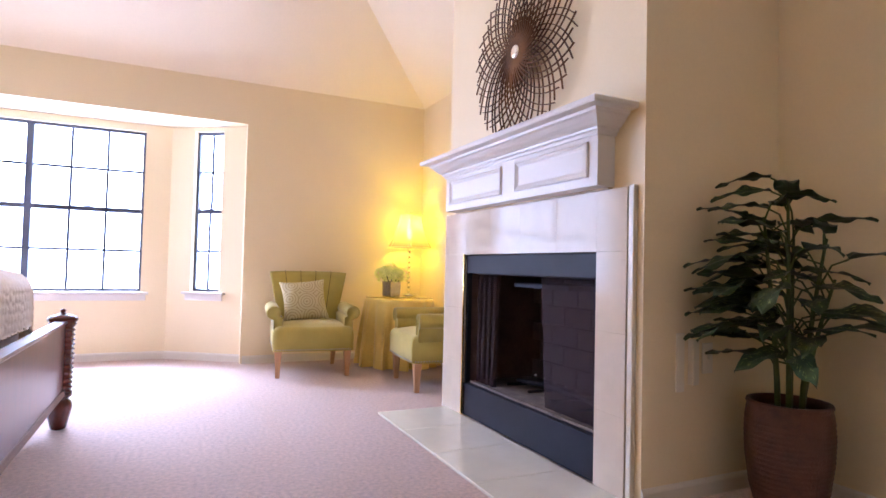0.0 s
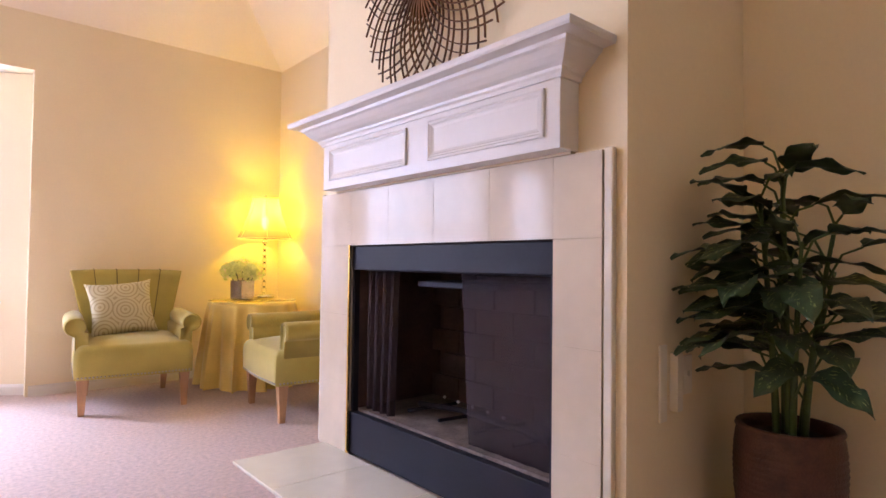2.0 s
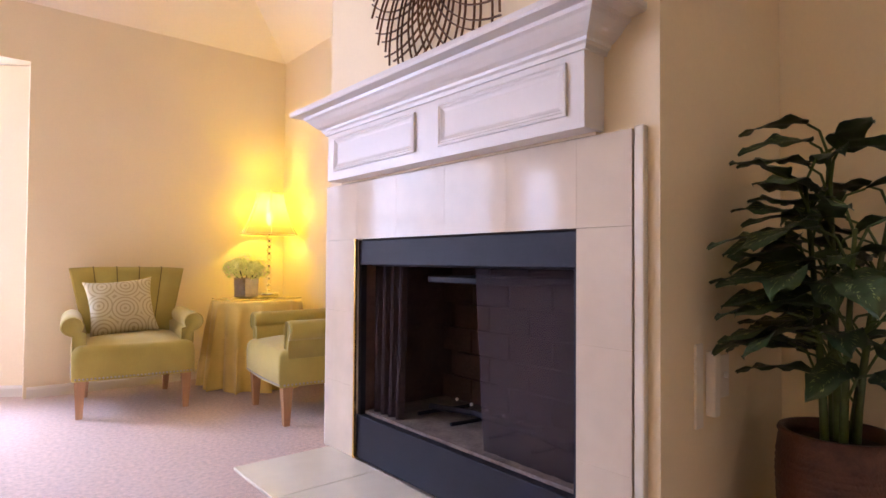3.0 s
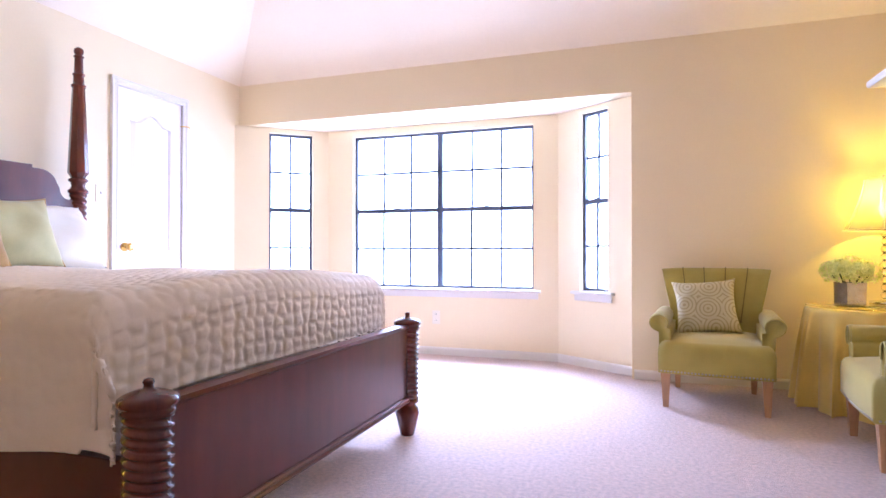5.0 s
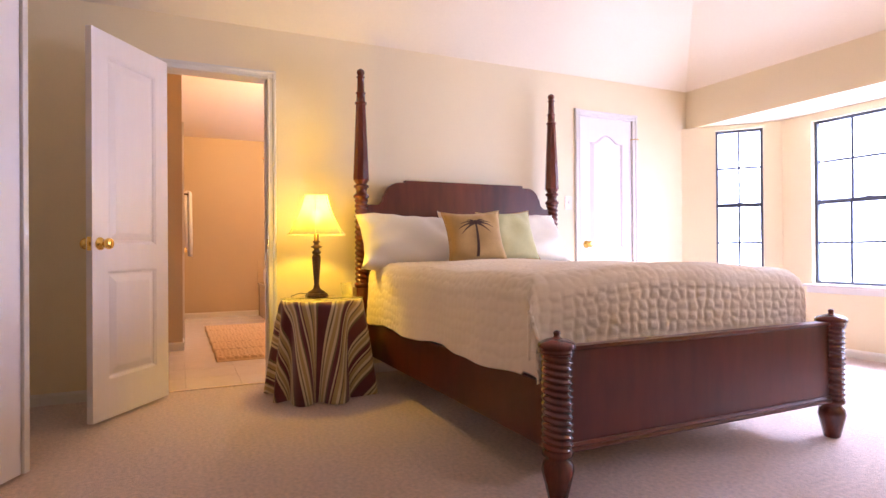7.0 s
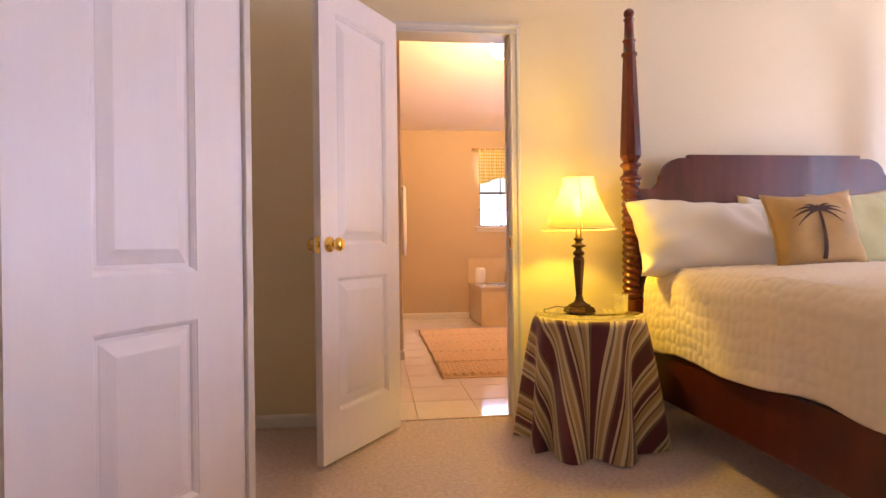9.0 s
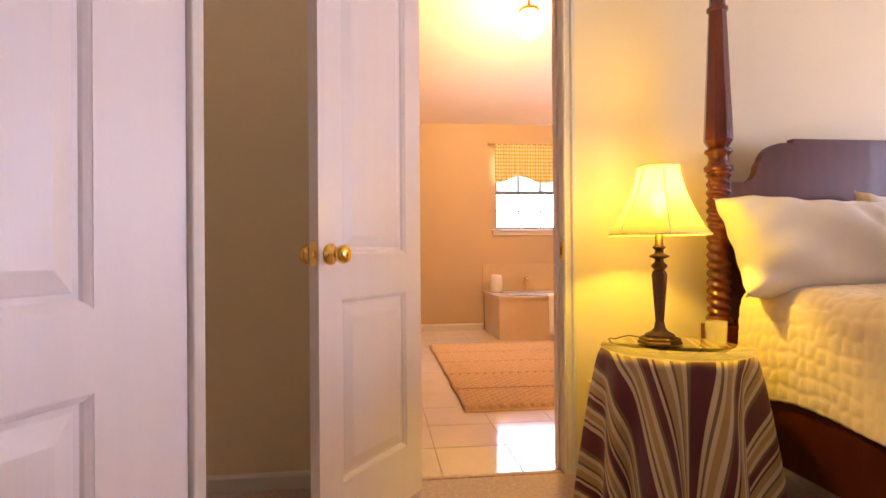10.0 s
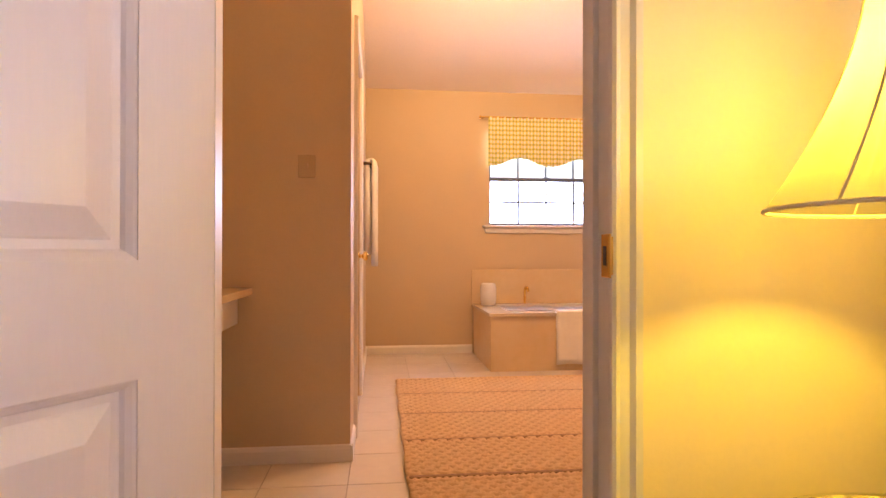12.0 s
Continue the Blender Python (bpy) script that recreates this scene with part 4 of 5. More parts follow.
def lean(x, y, z, yaw, tilt, roll=0):
    """Standing on its lower edge, its front turned to yaw degrees from -y, leaning back by tilt."""
    return Matrix.Translation((x, y, z)) @ Matrix.Rotation(radians(yaw), 4, "Z") @ Matrix.Rotation(radians(-tilt), 4, "X") @ Matrix.Rotation(radians(roll), 4, "Y")


pillow("bed_pillow", "white quilted pillow leaning on the headboard", 0.72, 0.43, 0.24, LINEN, lean(-1.74, 2.77, 0.735, 90, 32, 3), 3, None, 0.40)
pillow("bed_pillow", "white quilted pillow leaning on the headboard", 0.68, 0.41, 0.22, LINEN, lean(-1.76, 3.70, 0.765, 90, 30, -3), 5, None, 0.40)
pillow("bed_pillow", "white pillow tucked upright behind the throw pillows", 0.46, 0.40, 0.16, LINEN, lean(-1.88, 3.24, 0.745, 90, 16, 5), 6, None, 0.40)
pillow("throw_pillow", "sage green throw pillow with brown cord piping", 0.42, 0.37, 0.15, SAGE, lean(-1.60, 3.44, 0.785, 88, 20, -3), 7, TAN)
pp = pillow("throw_pillow", "gold-tan throw pillow with an appliqued palm tree", 0.41, 0.345, 0.15, TAN, lean(-1.50, 3.115, 0.785, 86, 16, -3), 9, TAN)


def on_pillow(x, z, w, h, t, puff=0.5):
    a, b = 2 * x / w, 2 * (z - h / 2) / h
    return (x, -t / 2 * (max(0, 1 - abs(a) ** 2.6) * max(0, 1 - abs(b) ** 2.6)) ** puff - 0.007, z)


def ribbon(bm, pts, w0, w1, size):
    n = len(pts)
    prev = None
    for i, (x, z) in enumerate(pts):
        k = i / (n - 1)
        xa, za = pts[max(i - 1, 0)]
        xb, zb = pts[min(i + 1, n - 1)]
        L = math.hypot(xb - xa, zb - za) or 1
        nx, nz = -(zb - za) / L, (xb - xa) / L
        wd = w0 + (w1 - w0) * k
        cur = [bm.verts.new(on_pillow(x + nx * wd, z + nz * wd, *size)), bm.verts.new(on_pillow(x - nx * wd, z - nz * wd, *size))]
        if prev:
            bm.faces.new((prev[0], prev[1], cur[1], cur[0]))
        prev = cur


bm = bmesh.new()
size = (0.41, 0.345, 0.15)
ribbon(bm, [(-0.025 + 0.012 * math.sin(1.6 * k), 0.03 + 0.21 * k) for k in [i / 10 for i in range(11)]], 0.011, 0.006, size)
for a, L in ((10, 0.11), (32, 0.11), (58, 0.10), (90, 0.08), (122, 0.10), (148, 0.11), (172, 0.11), (-18, 0.09), (198, 0.10)):
    pts = []
    for i in range(7):
        k = i / 6
        pts.append((-0.013 + 1.1 * L * k * math.cos(radians(a)), 0.245 + L * k * math.sin(radians(a)) * 0.75 - 0.045 * k * k))
    ribbon(bm, pts, 0.009, 0.001, size)
part("palm_applique", bm, BROWN, pp, "dark brown palm tree applique")


# ---- sitting corner ----
def rounded(bm, x0, x1, y0, y1, z0, z1, r, segs=4):
    rr = bmesh.ops.create_cube(bm, size=1, matrix=Matrix.Translation(((x0 + x1) / 2, (y0 + y1) / 2, (z0 + z1) / 2)) @ Matrix.Diagonal((x1 - x0, y1 - y0, z1 - z0, 1)))
    es = list({e for v in rr["verts"] for e in v.link_edges})
    bmesh.ops.bevel(bm, geom=es, offset=r, segments=segs, profile=0.5, affect="EDGES")
    return bm


def armchair(m):
    """Upholstered chair with flared channelled back and rolled arms; its front towards -y."""
    c = thing("armchair", "olive green upholstered armchair with nailhead trim and beech legs", "armchair", m, "armchairs in the sitting corner")
    # seat with crowned cushion
    bm = bmesh.new()
    n = 16
    rings = []
    for z, ins in ((0.195, 0.0), (0.20, -0.004), (0.31, -0.006), (0.345, -0.002), (0.365, 0.010), (0.376, 0.030)):
        rings.append([(sx * (0.285 - ins) if abs(sx) == 1 else sx * (0.285 - ins), y_, z) for sx, y_ in
                      [(-1 + 2 * k / n, -0.30 + ins - 0.012 * math.cos(math.pi * (k / n - 0.5))) for k in range(n + 1)] + [(1 - 2 * k / n, 0.26 - ins) for k in range(n + 1)]])
    loft(bm, rings)
    g = [[bm.verts.new(((-1 + 2 * i / n) * 0.258, -0.275 + 0.53 * j / n, 0.374 + 0.030 * (1 - (-1 + 2 * i / n) ** 4) * (1 - (-1 + 2 * j / n) ** 4))) for j in range(n + 1)] for i in range(n + 1)]
    for i in range(n):
        for j in range(n):
            bm.faces.new((g[i][j], g[i + 1][j], g[i + 1][j + 1], g[i][j + 1]))
    part("seat", bm, OLIVE, c, "", True)
    # back: a flared shell with vertical channels
    bm = bmesh.new()
    nu_, nz_ = 48, 14
    def bp(a, k, s):
        hw = 0.205 + 0.105 * k ** 0.9
        dep = 0.27 + 0.055 * k - 0.05 * abs(a) ** 2.4 * (1 - 0.3 * k)
        ch = 0.012 * abs(math.cos(math.pi * 2.5 * a)) * min(1, 4 * (1 - k) + 0.45)
        y = dep - (0.05 + ch * 0.9 if s < 0 else -0.045)
        return (a * hw, y, 0.30 + 0.475 * k - 0.008 * abs(a) ** 4 * k)
    fr = [[bm.verts.new(bp(-1 + 2 * i / nu_, j / nz_, -1)) for j in range(nz_ + 1)] for i in range(nu_ + 1)]
    bk = [[bm.verts.new(bp(-1 + 2 * i / nu_, j / nz_, 1)) for j in range(nz_ + 1)] for i in range(nu_ + 1)]
    for i in range(nu_):
        for j in range(nz_):
            bm.faces.new((fr[i][j], fr[i + 1][j], fr[i + 1][j + 1], fr[i][j + 1]))
            bm.faces.new((bk[i][j], bk[i][j + 1], bk[i + 1][j + 1], bk[i + 1][j]))
        bm.faces.new((fr[i][nz_], fr[i + 1][nz_], bk[i + 1][nz_], bk[i][nz_]))
    for i in (0, nu_):
        for j in range(nz_):
            bm.faces.new((fr[i][j], fr[i][j + 1], bk[i][j + 1], bk[i][j]))
    part("backrest", bm, OLIVE, c, "flared back with stitched channels", True)
    # thin dark tubes put the shade of the seams into colour
    for a in (-0.6, -0.2, 0.2, 0.6):
        pts = [Vector(bp(a, 0.3 + 0.7 * k / 8, -1)) + Vector((0, -0.001, 0.0)) for k in range(9)]
        part("channel_seam", tube(bmesh.new(), pts + [pts[-1] + Vector((0, 0.04, 0.003))], 0.0030, 6), SEAM, c, "dark line painting the shade in a channel seam", True)
    # rolled arms
    for s in (-1, 1):
        bm = bmesh.new()
        prof = []
        for k in range(19):
            a = math.pi * (-0.35 + 1.55 * k / 18)
            prof.append((0.268 + 0.022 + 0.052 * math.cos(a), 0.475 + 0.050 * math.sin(a)))
        prof += [(0.226, 0.44), (0.224, 0.33), (0.288, 0.33), (0.290, 0.42)]
        rows = []
        for y_, sc in ((-0.262, 0.90), (-0.270, 0.96), (-0.262, 1.0), (-0.05, 1.0), (0.20, 1.0), (0.27, 0.94)):
            rows.append([(s * (0.262 + (u - 0.262) * sc), y_, 0.43 + (v - 0.43) * sc + 0.02 * max(0, y_)) for u, v in prof])
        loft(bm, rows)
        part("arm", bm, OLIVE, c, "rolled padded arm", True)
        wl = bmesh.new()
        tube(wl, [(s * (0.288 + 0.047 * math.cos(math.pi * (-0.35 + 1.55 * k / 14))), -0.272, 0.473 + 0.046 * math.sin(math.pi * (-0.35 + 1.55 * k / 14))) for k in range(15)], 0.0035, 6)
        part("arm_piping", wl, OLIVE, c, "", True)
    # legs
    for sx in (-1, 1):
        fl = bmesh.new()
        loft(fl, [[(sx * 0.252 + dx * w, -0.262 + dy * w, z) for dx, dy in ((-1, -1), (1, -1), (1, 1), (-1, 1))] for z, w in ((0.0, 0.015), (0.10, 0.020), (0.197, 0.026))])
        part("leg", fl, BEECH, c, "tapered honey-coloured wooden leg")
        bl = bmesh.new()
        loft(bl, [[(sx * (0.215 + off * 0.02) + dx * w, 0.20 + off + dy * w, z) for dx, dy in ((-1, -1), (1, -1), (1, 1), (-1, 1))] for z, w, off in ((0.0, 0.014, 0.075), (0.10, 0.018, 0.030), (0.197, 0.022, 0.0))])
        part("leg", bl, BEECH, c, "splayed wooden back leg")
    # nailheads round the seat rail, countable only as a row
    bm = bmesh.new()
    for k in range(32):
        x = -0.272 + 0.544 * k / 31
        lathe([(0.0055, 0), (0.005, 0.002), (0.002, 0.0035)], 8, bm, (0, 0, 0))
        bmesh.ops.transform(bm, matrix=Matrix.Translation((x, -0.306 - 0.010 * math.cos(math.pi * k / 31 - math.pi / 2), 0.208)) @ Matrix.Rotation(radians(90), 4, "X"), verts=list(bm.verts)[-24:])
    for s in (-1, 1):
        for k in range(28):
            lathe([(0.0055, 0), (0.005, 0.002), (0.002, 0.0035)], 8, bm, (0, 0, 0))
            bmesh.ops.transform(bm, matrix=Matrix.Translation((s * 0.290, -0.285 + 0.53 * k / 27, 0.208)) @ Matrix.Rotation(radians(90 * s), 4, "Y"), verts=list(bm.verts)[-24:])
    nails = part("nailhead_trim", bm, NAIL, c, "row of pewter nailheads", True)
    nails["kind"] = "stuff"
    return c


armchair(Matrix.Translation((1.555, 5.262, 0)) @ Matrix.Rotation(radians(-6.5), 4, "Z"))
armchair(Matrix.Translation((2.335, 4.49, 0)) @ Matrix.Rotation(radians(-95), 4, "Z"))
pillow("throw_pillow", "cream throw pillow printed with golden rings", 0.36, 0.345, 0.13, RINGS, Matrix.Translation((1.555, 5.262, 0)) @ Matrix.Rotation(radians(-6.5), 4, "Z") @ lean(-0.03, -0.03, 0.390, 3, 24, -5), 11)


def draped_table(name, label, at, r, zt, flare, material, folds, seed, stripe_turn):
    """A round table hidden under a floor-length cloth; the cloth's own plan is kept as uv."""
    rnd = random.Random(seed)
    t = thing(name, label, "side table", Matrix.Translation(at))
    part("tabletop", lathe([(r - 0.012, zt - 0.03), (r - 0.008, zt - 0.012), (r - 0.010, zt - 0.008)], 48), BEECH, t)
    part("pedestal", lathe([(0.16, 0.0), (0.16, 0.02), (0.03, 0.05), (0.03, zt - 0.03)], 20), BEECH, t)
    bm = bmesh.new()
    uvl = bm.loops.layers.uv.new("UVMap")
    n = 216
    ph = [rnd.random() * 6.28 for _ in range(6)]
    rows, uvs = [], []
    levels = [0.0, 0.35, 0.65, 0.85, 0.97] + [1.0]
    path = [(r * s, zt - 0.006, r * s, 0.0) for s in levels]
    H = zt - 0.012
    for k in range(1, 25):
        d = H * k / 24
        path.append((r + 0.004, zt - 0.006 - d, r + d, k / 24))
    for rad, z, s, g in path:
        ring, uvr = [], []
        for i in range(n):
            th = 2 * math.pi * i / n
            w = math.cos(folds * th + ph[0] + 0.9 * math.sin(2 * th + ph[1])) + 0.5 * math.cos((folds * 2 + 1) * th + ph[2]) * (0.4 + 0.6 * math.sin(th * 3 + ph[3]))
            gg = g ** 0.75
            rr = rad + gg * (flare + 0.046 * w)
            th2 = th + gg * 0.10 * math.sin(folds * th + ph[0] + 1.4)
            zz = z - (0.004 * g * g * math.cos(3 * th))
            ring.append((rr * math.cos(th2), rr * math.sin(th2), max(zz, 0.004)))
            uvr.append((s * math.cos(th + stripe_turn), s * math.sin(th + stripe_turn)))
        rows.append(ring)
        uvs.append(uvr)
    vv = [[bm.verts.new(p) for p in ring] for ring in rows[1:]]
    c0 = bm.verts.new((0, 0, zt - 0.006))
    for i in range(n):
        j = (i + 1) % n
        fc = bm.faces.new((c0, vv[0][i], vv[0][j]))
        for lp, uv in zip(fc.loops, ((0, 0), uvs[1][i], uvs[1][j])):
            lp[uvl].uv = uv
        for a in range(len(vv) - 1):
            fc = bm.faces.new((vv[a][i], vv[a + 1][i], vv[a + 1][j], vv[a][j]))
            for lp, uv in zip(fc.loops, (uvs[a + 1][i], uvs[a + 2][i], uvs[a + 2][j], uvs[a + 1][j])):
                lp[uvl].uv = uv
    return t, bm


side, cloth = draped_table("round_table", "round table hidden under a floor-length cloth in the corner", (2.33, 5.34, 0), 0.285, 0.568, 0.045, YELLOWCLOTH, 11, 3, 0.0)
tc = part("tablecloth", cloth, YELLOWCLOTH, None, "", True)
tc.matrix_world = Matrix.Translation((2.33, 5.34, 0))
tagged(tc, "golden yellow tablecloth falling in folds to the carpet", "tablecloth")
gt = part("glass_top", lathe([(0.286, 0.0), (0.289, 0.003), (0.286, 0.006)], 64), TABLEGLASS, None, "", True)
gt.location = (2.33, 5.34, 0.5655)
gt.visible_shadow = False
tagged(gt, "round clear glass sheet on the yellow tablecloth", "glass top")


def shade(parent, z0, z1, r0, r1, panels=6, turn=0.2):
    """A bell lamp shade with piped seams, a rim and its ring."""
    bm = bmesh.new()
    n, rows = 72, 16
    def rad(k):
        return r1 + (r0 - r1) * (k ** 1.75 * 0.75 + 0.25 * k)
    rings = []
    for j in range(rows + 1):
        k = j / rows
        rings.append([(rad(k) * math.cos(2 * math.pi * i / n), rad(k) * math.sin(2 * math.pi * i / n), z1 + (z0 - z1) * k) for i in range(n)])
    loft(bm, rings, caps=False)
    s = part("shade", bm, SHADE, parent, "ivory fabric bell shade, lit from inside", True)
    seam = bmesh.new()
    for p in range(panels):
        a = 2 * math.pi * p / panels + turn
        tube(seam, [((rad(j / 12) + 0.001) * math.cos(a), (rad(j / 12) + 0.001) * math.sin(a), z1 + (z0 - z1) * j / 12) for j in range(13)], 0.0019, 5)
    part("seam_piping", seam, SHADETRIM, s)
    for zz, rr in ((z0, r0), (z1, r1)):
        ring = bmesh.new()
        tube(ring, [(rr * math.cos(2 * math.pi * i / 48), rr * math.sin(2 * math.pi * i / 48), zz) for i in range(49)], 0.003, 6)
        part("rim", ring, SHADETRIM, s)
    return s


# crystal lamp on the corner table
cl = thing("table_lamp", "crystal-ball table lamp with ivory shade, switched on", "lamp", Matrix.Translation((2.475, 5.50, 0.5725)))
part("base", lathe([(0.072, 0.0), (0.072, 0.018), (0.060, 0.022), (0.020, 0.026), (0.012, 0.034)], 40), CHROME, cl, "chrome base", True)
z = 0.034
for k in range(9):
    r = 0.019 if k % 2 == 0 else 0.016
    part("crystal_ball", lathe([(0.006, 0)] + [(max(0.006, r * math.sin(math.pi * i / 8)), 0.0205 - 0.0205 * math.cos(math.pi * i / 8)) for i in range(1, 8)] + [(0.006, 0.041)], 20, at=(0, 0, z)), CRYSTAL, cl, "faceted crystal ball", True)
    part("spacer", lathe([(0.010, 0.0), (0.012, 0.002), (0.010, 0.004)], 16, at=(0, 0, z + 0.0405)), CHROME, cl)
    z += 0.0445
part("socket", lathe([(0.010, z), (0.014, z + 0.01), (0.014, z + 0.06), (0.006, z + 0.07)], 20), CHROME, cl, "", True)
part("harp", tube(bmesh.new(), [(0.0, 0.012, z + 0.06), (0.0, 0.05, z + 0.11), (0.0, 0.05, z + 0.20), (0, 0, z + 0.275), (0.0, -0.05, z + 0.20), (0.0, -0.05, z + 0.11), (0.0, -0.012, z + 0.06)], 0.002), CHROME, cl)
shade(cl, 0.432, 0.725, 0.195, 0.095)
part("finial", lathe([(0.002, 0.70), (0.006, 0.725), (0.004, 0.735), (0.008, 0.745), (0.001, 0.755)], 14), CHROME, cl, "", True)
bb = part("bulb", lathe([(0.008, 0.50), (0.022, 0.53), (0.028, 0.56), (0.022, 0.585), (0.003, 0.595)], 18), BULB, cl, "glowing bulb", True)
bb.visible_shadow = False

# vase of hydrangea
vz = thing("flower_vase", "square silvered vase of pale green hydrangea", "vase", Matrix.Translation((2.275, 5.40, 0.5725)) @ Matrix.Rotation(radians(20), 4, "Z"))
bm = bmesh.new()
loft(bm, [[(sx * w, sy * w, zz) for sx, sy in ((-1, -1), (1, -1), (1, 1), (-1, 1))] for w, zz in ((0.050, 0.0), (0.054, 0.005), (0.056, 0.13), (0.051, 0.13), (0.048, 0.012))])
part("vase", bm, SILVERED, vz, "square silvered glass vase")
rnd = random.Random(8)
heads = [(0.0, 0.0, 0.215, 0.075)] + [(0.085 * math.cos(a), 0.085 * math.sin(a), 0.185 + 0.02 * rnd.random(), 0.066) for a in (0.3, 1.4, 2.4, 3.5, 4.6, 5.5)]
for hx, hy, hz, hr in heads:
    bm = bmesh.new()
    for k in range(85):
        d = Vector((rnd.gauss(0, 1), rnd.gauss(0, 1), rnd.gauss(0, 1) * 0.9 + 0.25)).normalized()
        c0 = Vector((hx, hy, hz)) + d * hr * (0.85 + 0.2 * rnd.random())
        a = d.orthogonal().normalized()
        a.rotate(Matrix.Rotation(rnd.random() * 6.28, 3, d))
        b = d.cross(a)
        s = 0.011 + 0.004 * rnd.random()
        ctr = bm.verts.new(c0)
        pet = []
        for q_ in range(8):
            rr = s * (1.25 if q_ % 2 == 0 else 0.55)
            pet.append(bm.verts.new(c0 + rr * (math.cos(q_ * math.pi / 4) * a + math.sin(q_ * math.pi / 4) * b) + d * (0.004 if q_ % 2 == 0 else -0.002)))
        for q_ in range(8):
            bm.faces.new((ctr, pet[q_], pet[(q_ + 1) % 8]))
    part("flower_head", bm, HYDRANGEA, vz, "pale green hydrangea head")
    st = tube(bmesh.new(), [(hx * 0.2, hy * 0.2, 0.015), (hx * 0.5, hy * 0.5, 0.11), (hx, hy, hz - 0.02)], 0.004)
    part("stem", st, STEM, vz)

# ---- bedside ----
night, cloth = draped_table("bedside_table", "round bedside table hidden under a striped cloth", (-1.80, 2.178, 0), 0.245, 0.578, 0.055, STRIPES, 9, 5, 0.0)
tc = part("tablecloth", cloth, STRIPES, None, "", True)
tc.matrix_world = Matrix.Translation((-1.80, 2.178, 0)) @ Matrix.Rotation(radians(72), 4, "Z")
tagged(tc, "maroon, cream and olive striped tablecloth draped to the floor", "tablecloth")
gt = part("glass_top", lathe([(0.246, 0.0), (0.249, 0.003), (0.246, 0.006)], 64), TABLEGLASS, None, "", True)
gt.location = (-1.80, 2.178, 0.5755)
gt.visible_shadow = False
tagged(gt, "round clear glass sheet on the striped tablecloth", "glass top")
nl = thing("table_lamp", "antique bronze table lamp with ivory bell shade, switched on", "lamp", Matrix.Translation((-1.866, 2.158, 0.5825)))
part("base", lathe([(0.075, 0.0), (0.076, 0.008), (0.070, 0.013), (0.071, 0.020), (0.060, 0.026)], 6), LAMPMETAL, nl, "hexagonal bronze base")
part("foot_cup", lathe([(0.055, 0.026), (0.050, 0.034), (0.030, 0.044), (0.020, 0.056), (0.017, 0.072), (0.015, 0.080)], 32), LAMPMETAL, nl, "", True)
part("column", lathe([(0.015, 0.080), (0.017, 0.10), (0.025, 0.20), (0.028, 0.245), (0.024, 0.258), (0.017, 0.264)], 8), LAMPMETAL, nl, "faceted bronze column")
part("turning", lathe([(0.017, 0.264), (0.026, 0.272), (0.028, 0.280), (0.016, 0.292), (0.015, 0.302), (0.034, 0.310), (0.035, 0.314), (0.017, 0.322), (0.014, 0.334), (0.023, 0.342), (0.023, 0.346), (0.015, 0.352), (0.014, 0.392)], 28), LAMPMETAL, nl, "ringed bronze turning", True)
part("harp", tube(bmesh.new(), [(0.0, 0.012, 0.39), (0.0, 0.05, 0.43), (0.0, 0.05, 0.55), (0, 0, 0.635), (0.0, -0.05, 0.55), (0.0, -0.05, 0.43), (0.0, -0.012, 0.39)], 0.002), LAMPMETAL, nl)
shade(nl, 0.390, 0.634, 0.174, 0.070, 6, 0.80)
bb = part("bulb", lathe([(0.008, 0.45), (0.022, 0.48), (0.028, 0.51), (0.022, 0.535), (0.003, 0.545)], 18), BULB, nl, "glowing bulb", True)
bb.visible_shadow = False
part("cord", tube(bmesh.new(), [(-0.05, -0.03, 0.008), (-0.055, -0.06, 0.018), (-0.06, -0.09, 0.022), (-0.07, -0.11, 0.016), (-0.085, -0.125, 0.008), (-0.105, -0.13, 0.004), (-0.13, -0.13, 0.003), (-0.155, -0.13, -0.008), (-0.21, -0.12, -0.10), (-0.29, -0.106, -0.225)], 0.0022), DARKPLASTIC, nl, "dark lamp cord")
cg = part("candle_glass", lathe([(0.026, 0.0), (0.033, 0.004), (0.036, 0.07), (0.037, 0.084), (0.033, 0.084), (0.031, 0.012), (0.002, 0.010)], 32), FROST, None, "", True)
cg.visible_shadow = False
cg.location = (-1.80, 2.332, 0.5825)
tagged(cg, "frosted ribbed candle glass on the bedside table", "candle holder")


def wall_plate(name, label, at, turn, slots, w=0.07, h=0.115, finish=None):
    finish = finish or PLASTIC
    p = thing(name, label, "wall plate", Matrix.Translation(at) @ Matrix.Rotation(radians(turn), 4, "Z"))
    part("plate", boxed(-w / 2, w / 2, -0.006, 0.0, -h / 2, h / 2, bevel=0.0025), finish, p)
    if slots == "outlet":
        for dz in (-0.026, 0.026):
            part("socket_face", boxed(-0.016, 0.016, -0.0085, -0.006, dz - 0.014, dz + 0.014, bevel=0.001), PLASTIC, p)
            for dx in (-0.006, 0.006):
                part("slot", boxed(dx - 0.0012, dx + 0.0012, -0.0088, -0.0084, dz - 0.005, dz + 0.006), DARKPLASTIC, p)
    elif slots == "switch":
        part("toggle", boxed(-0.005, 0.005, -0.016, -0.006, -0.004, 0.012, bevel=0.001), finish, p)
    return p


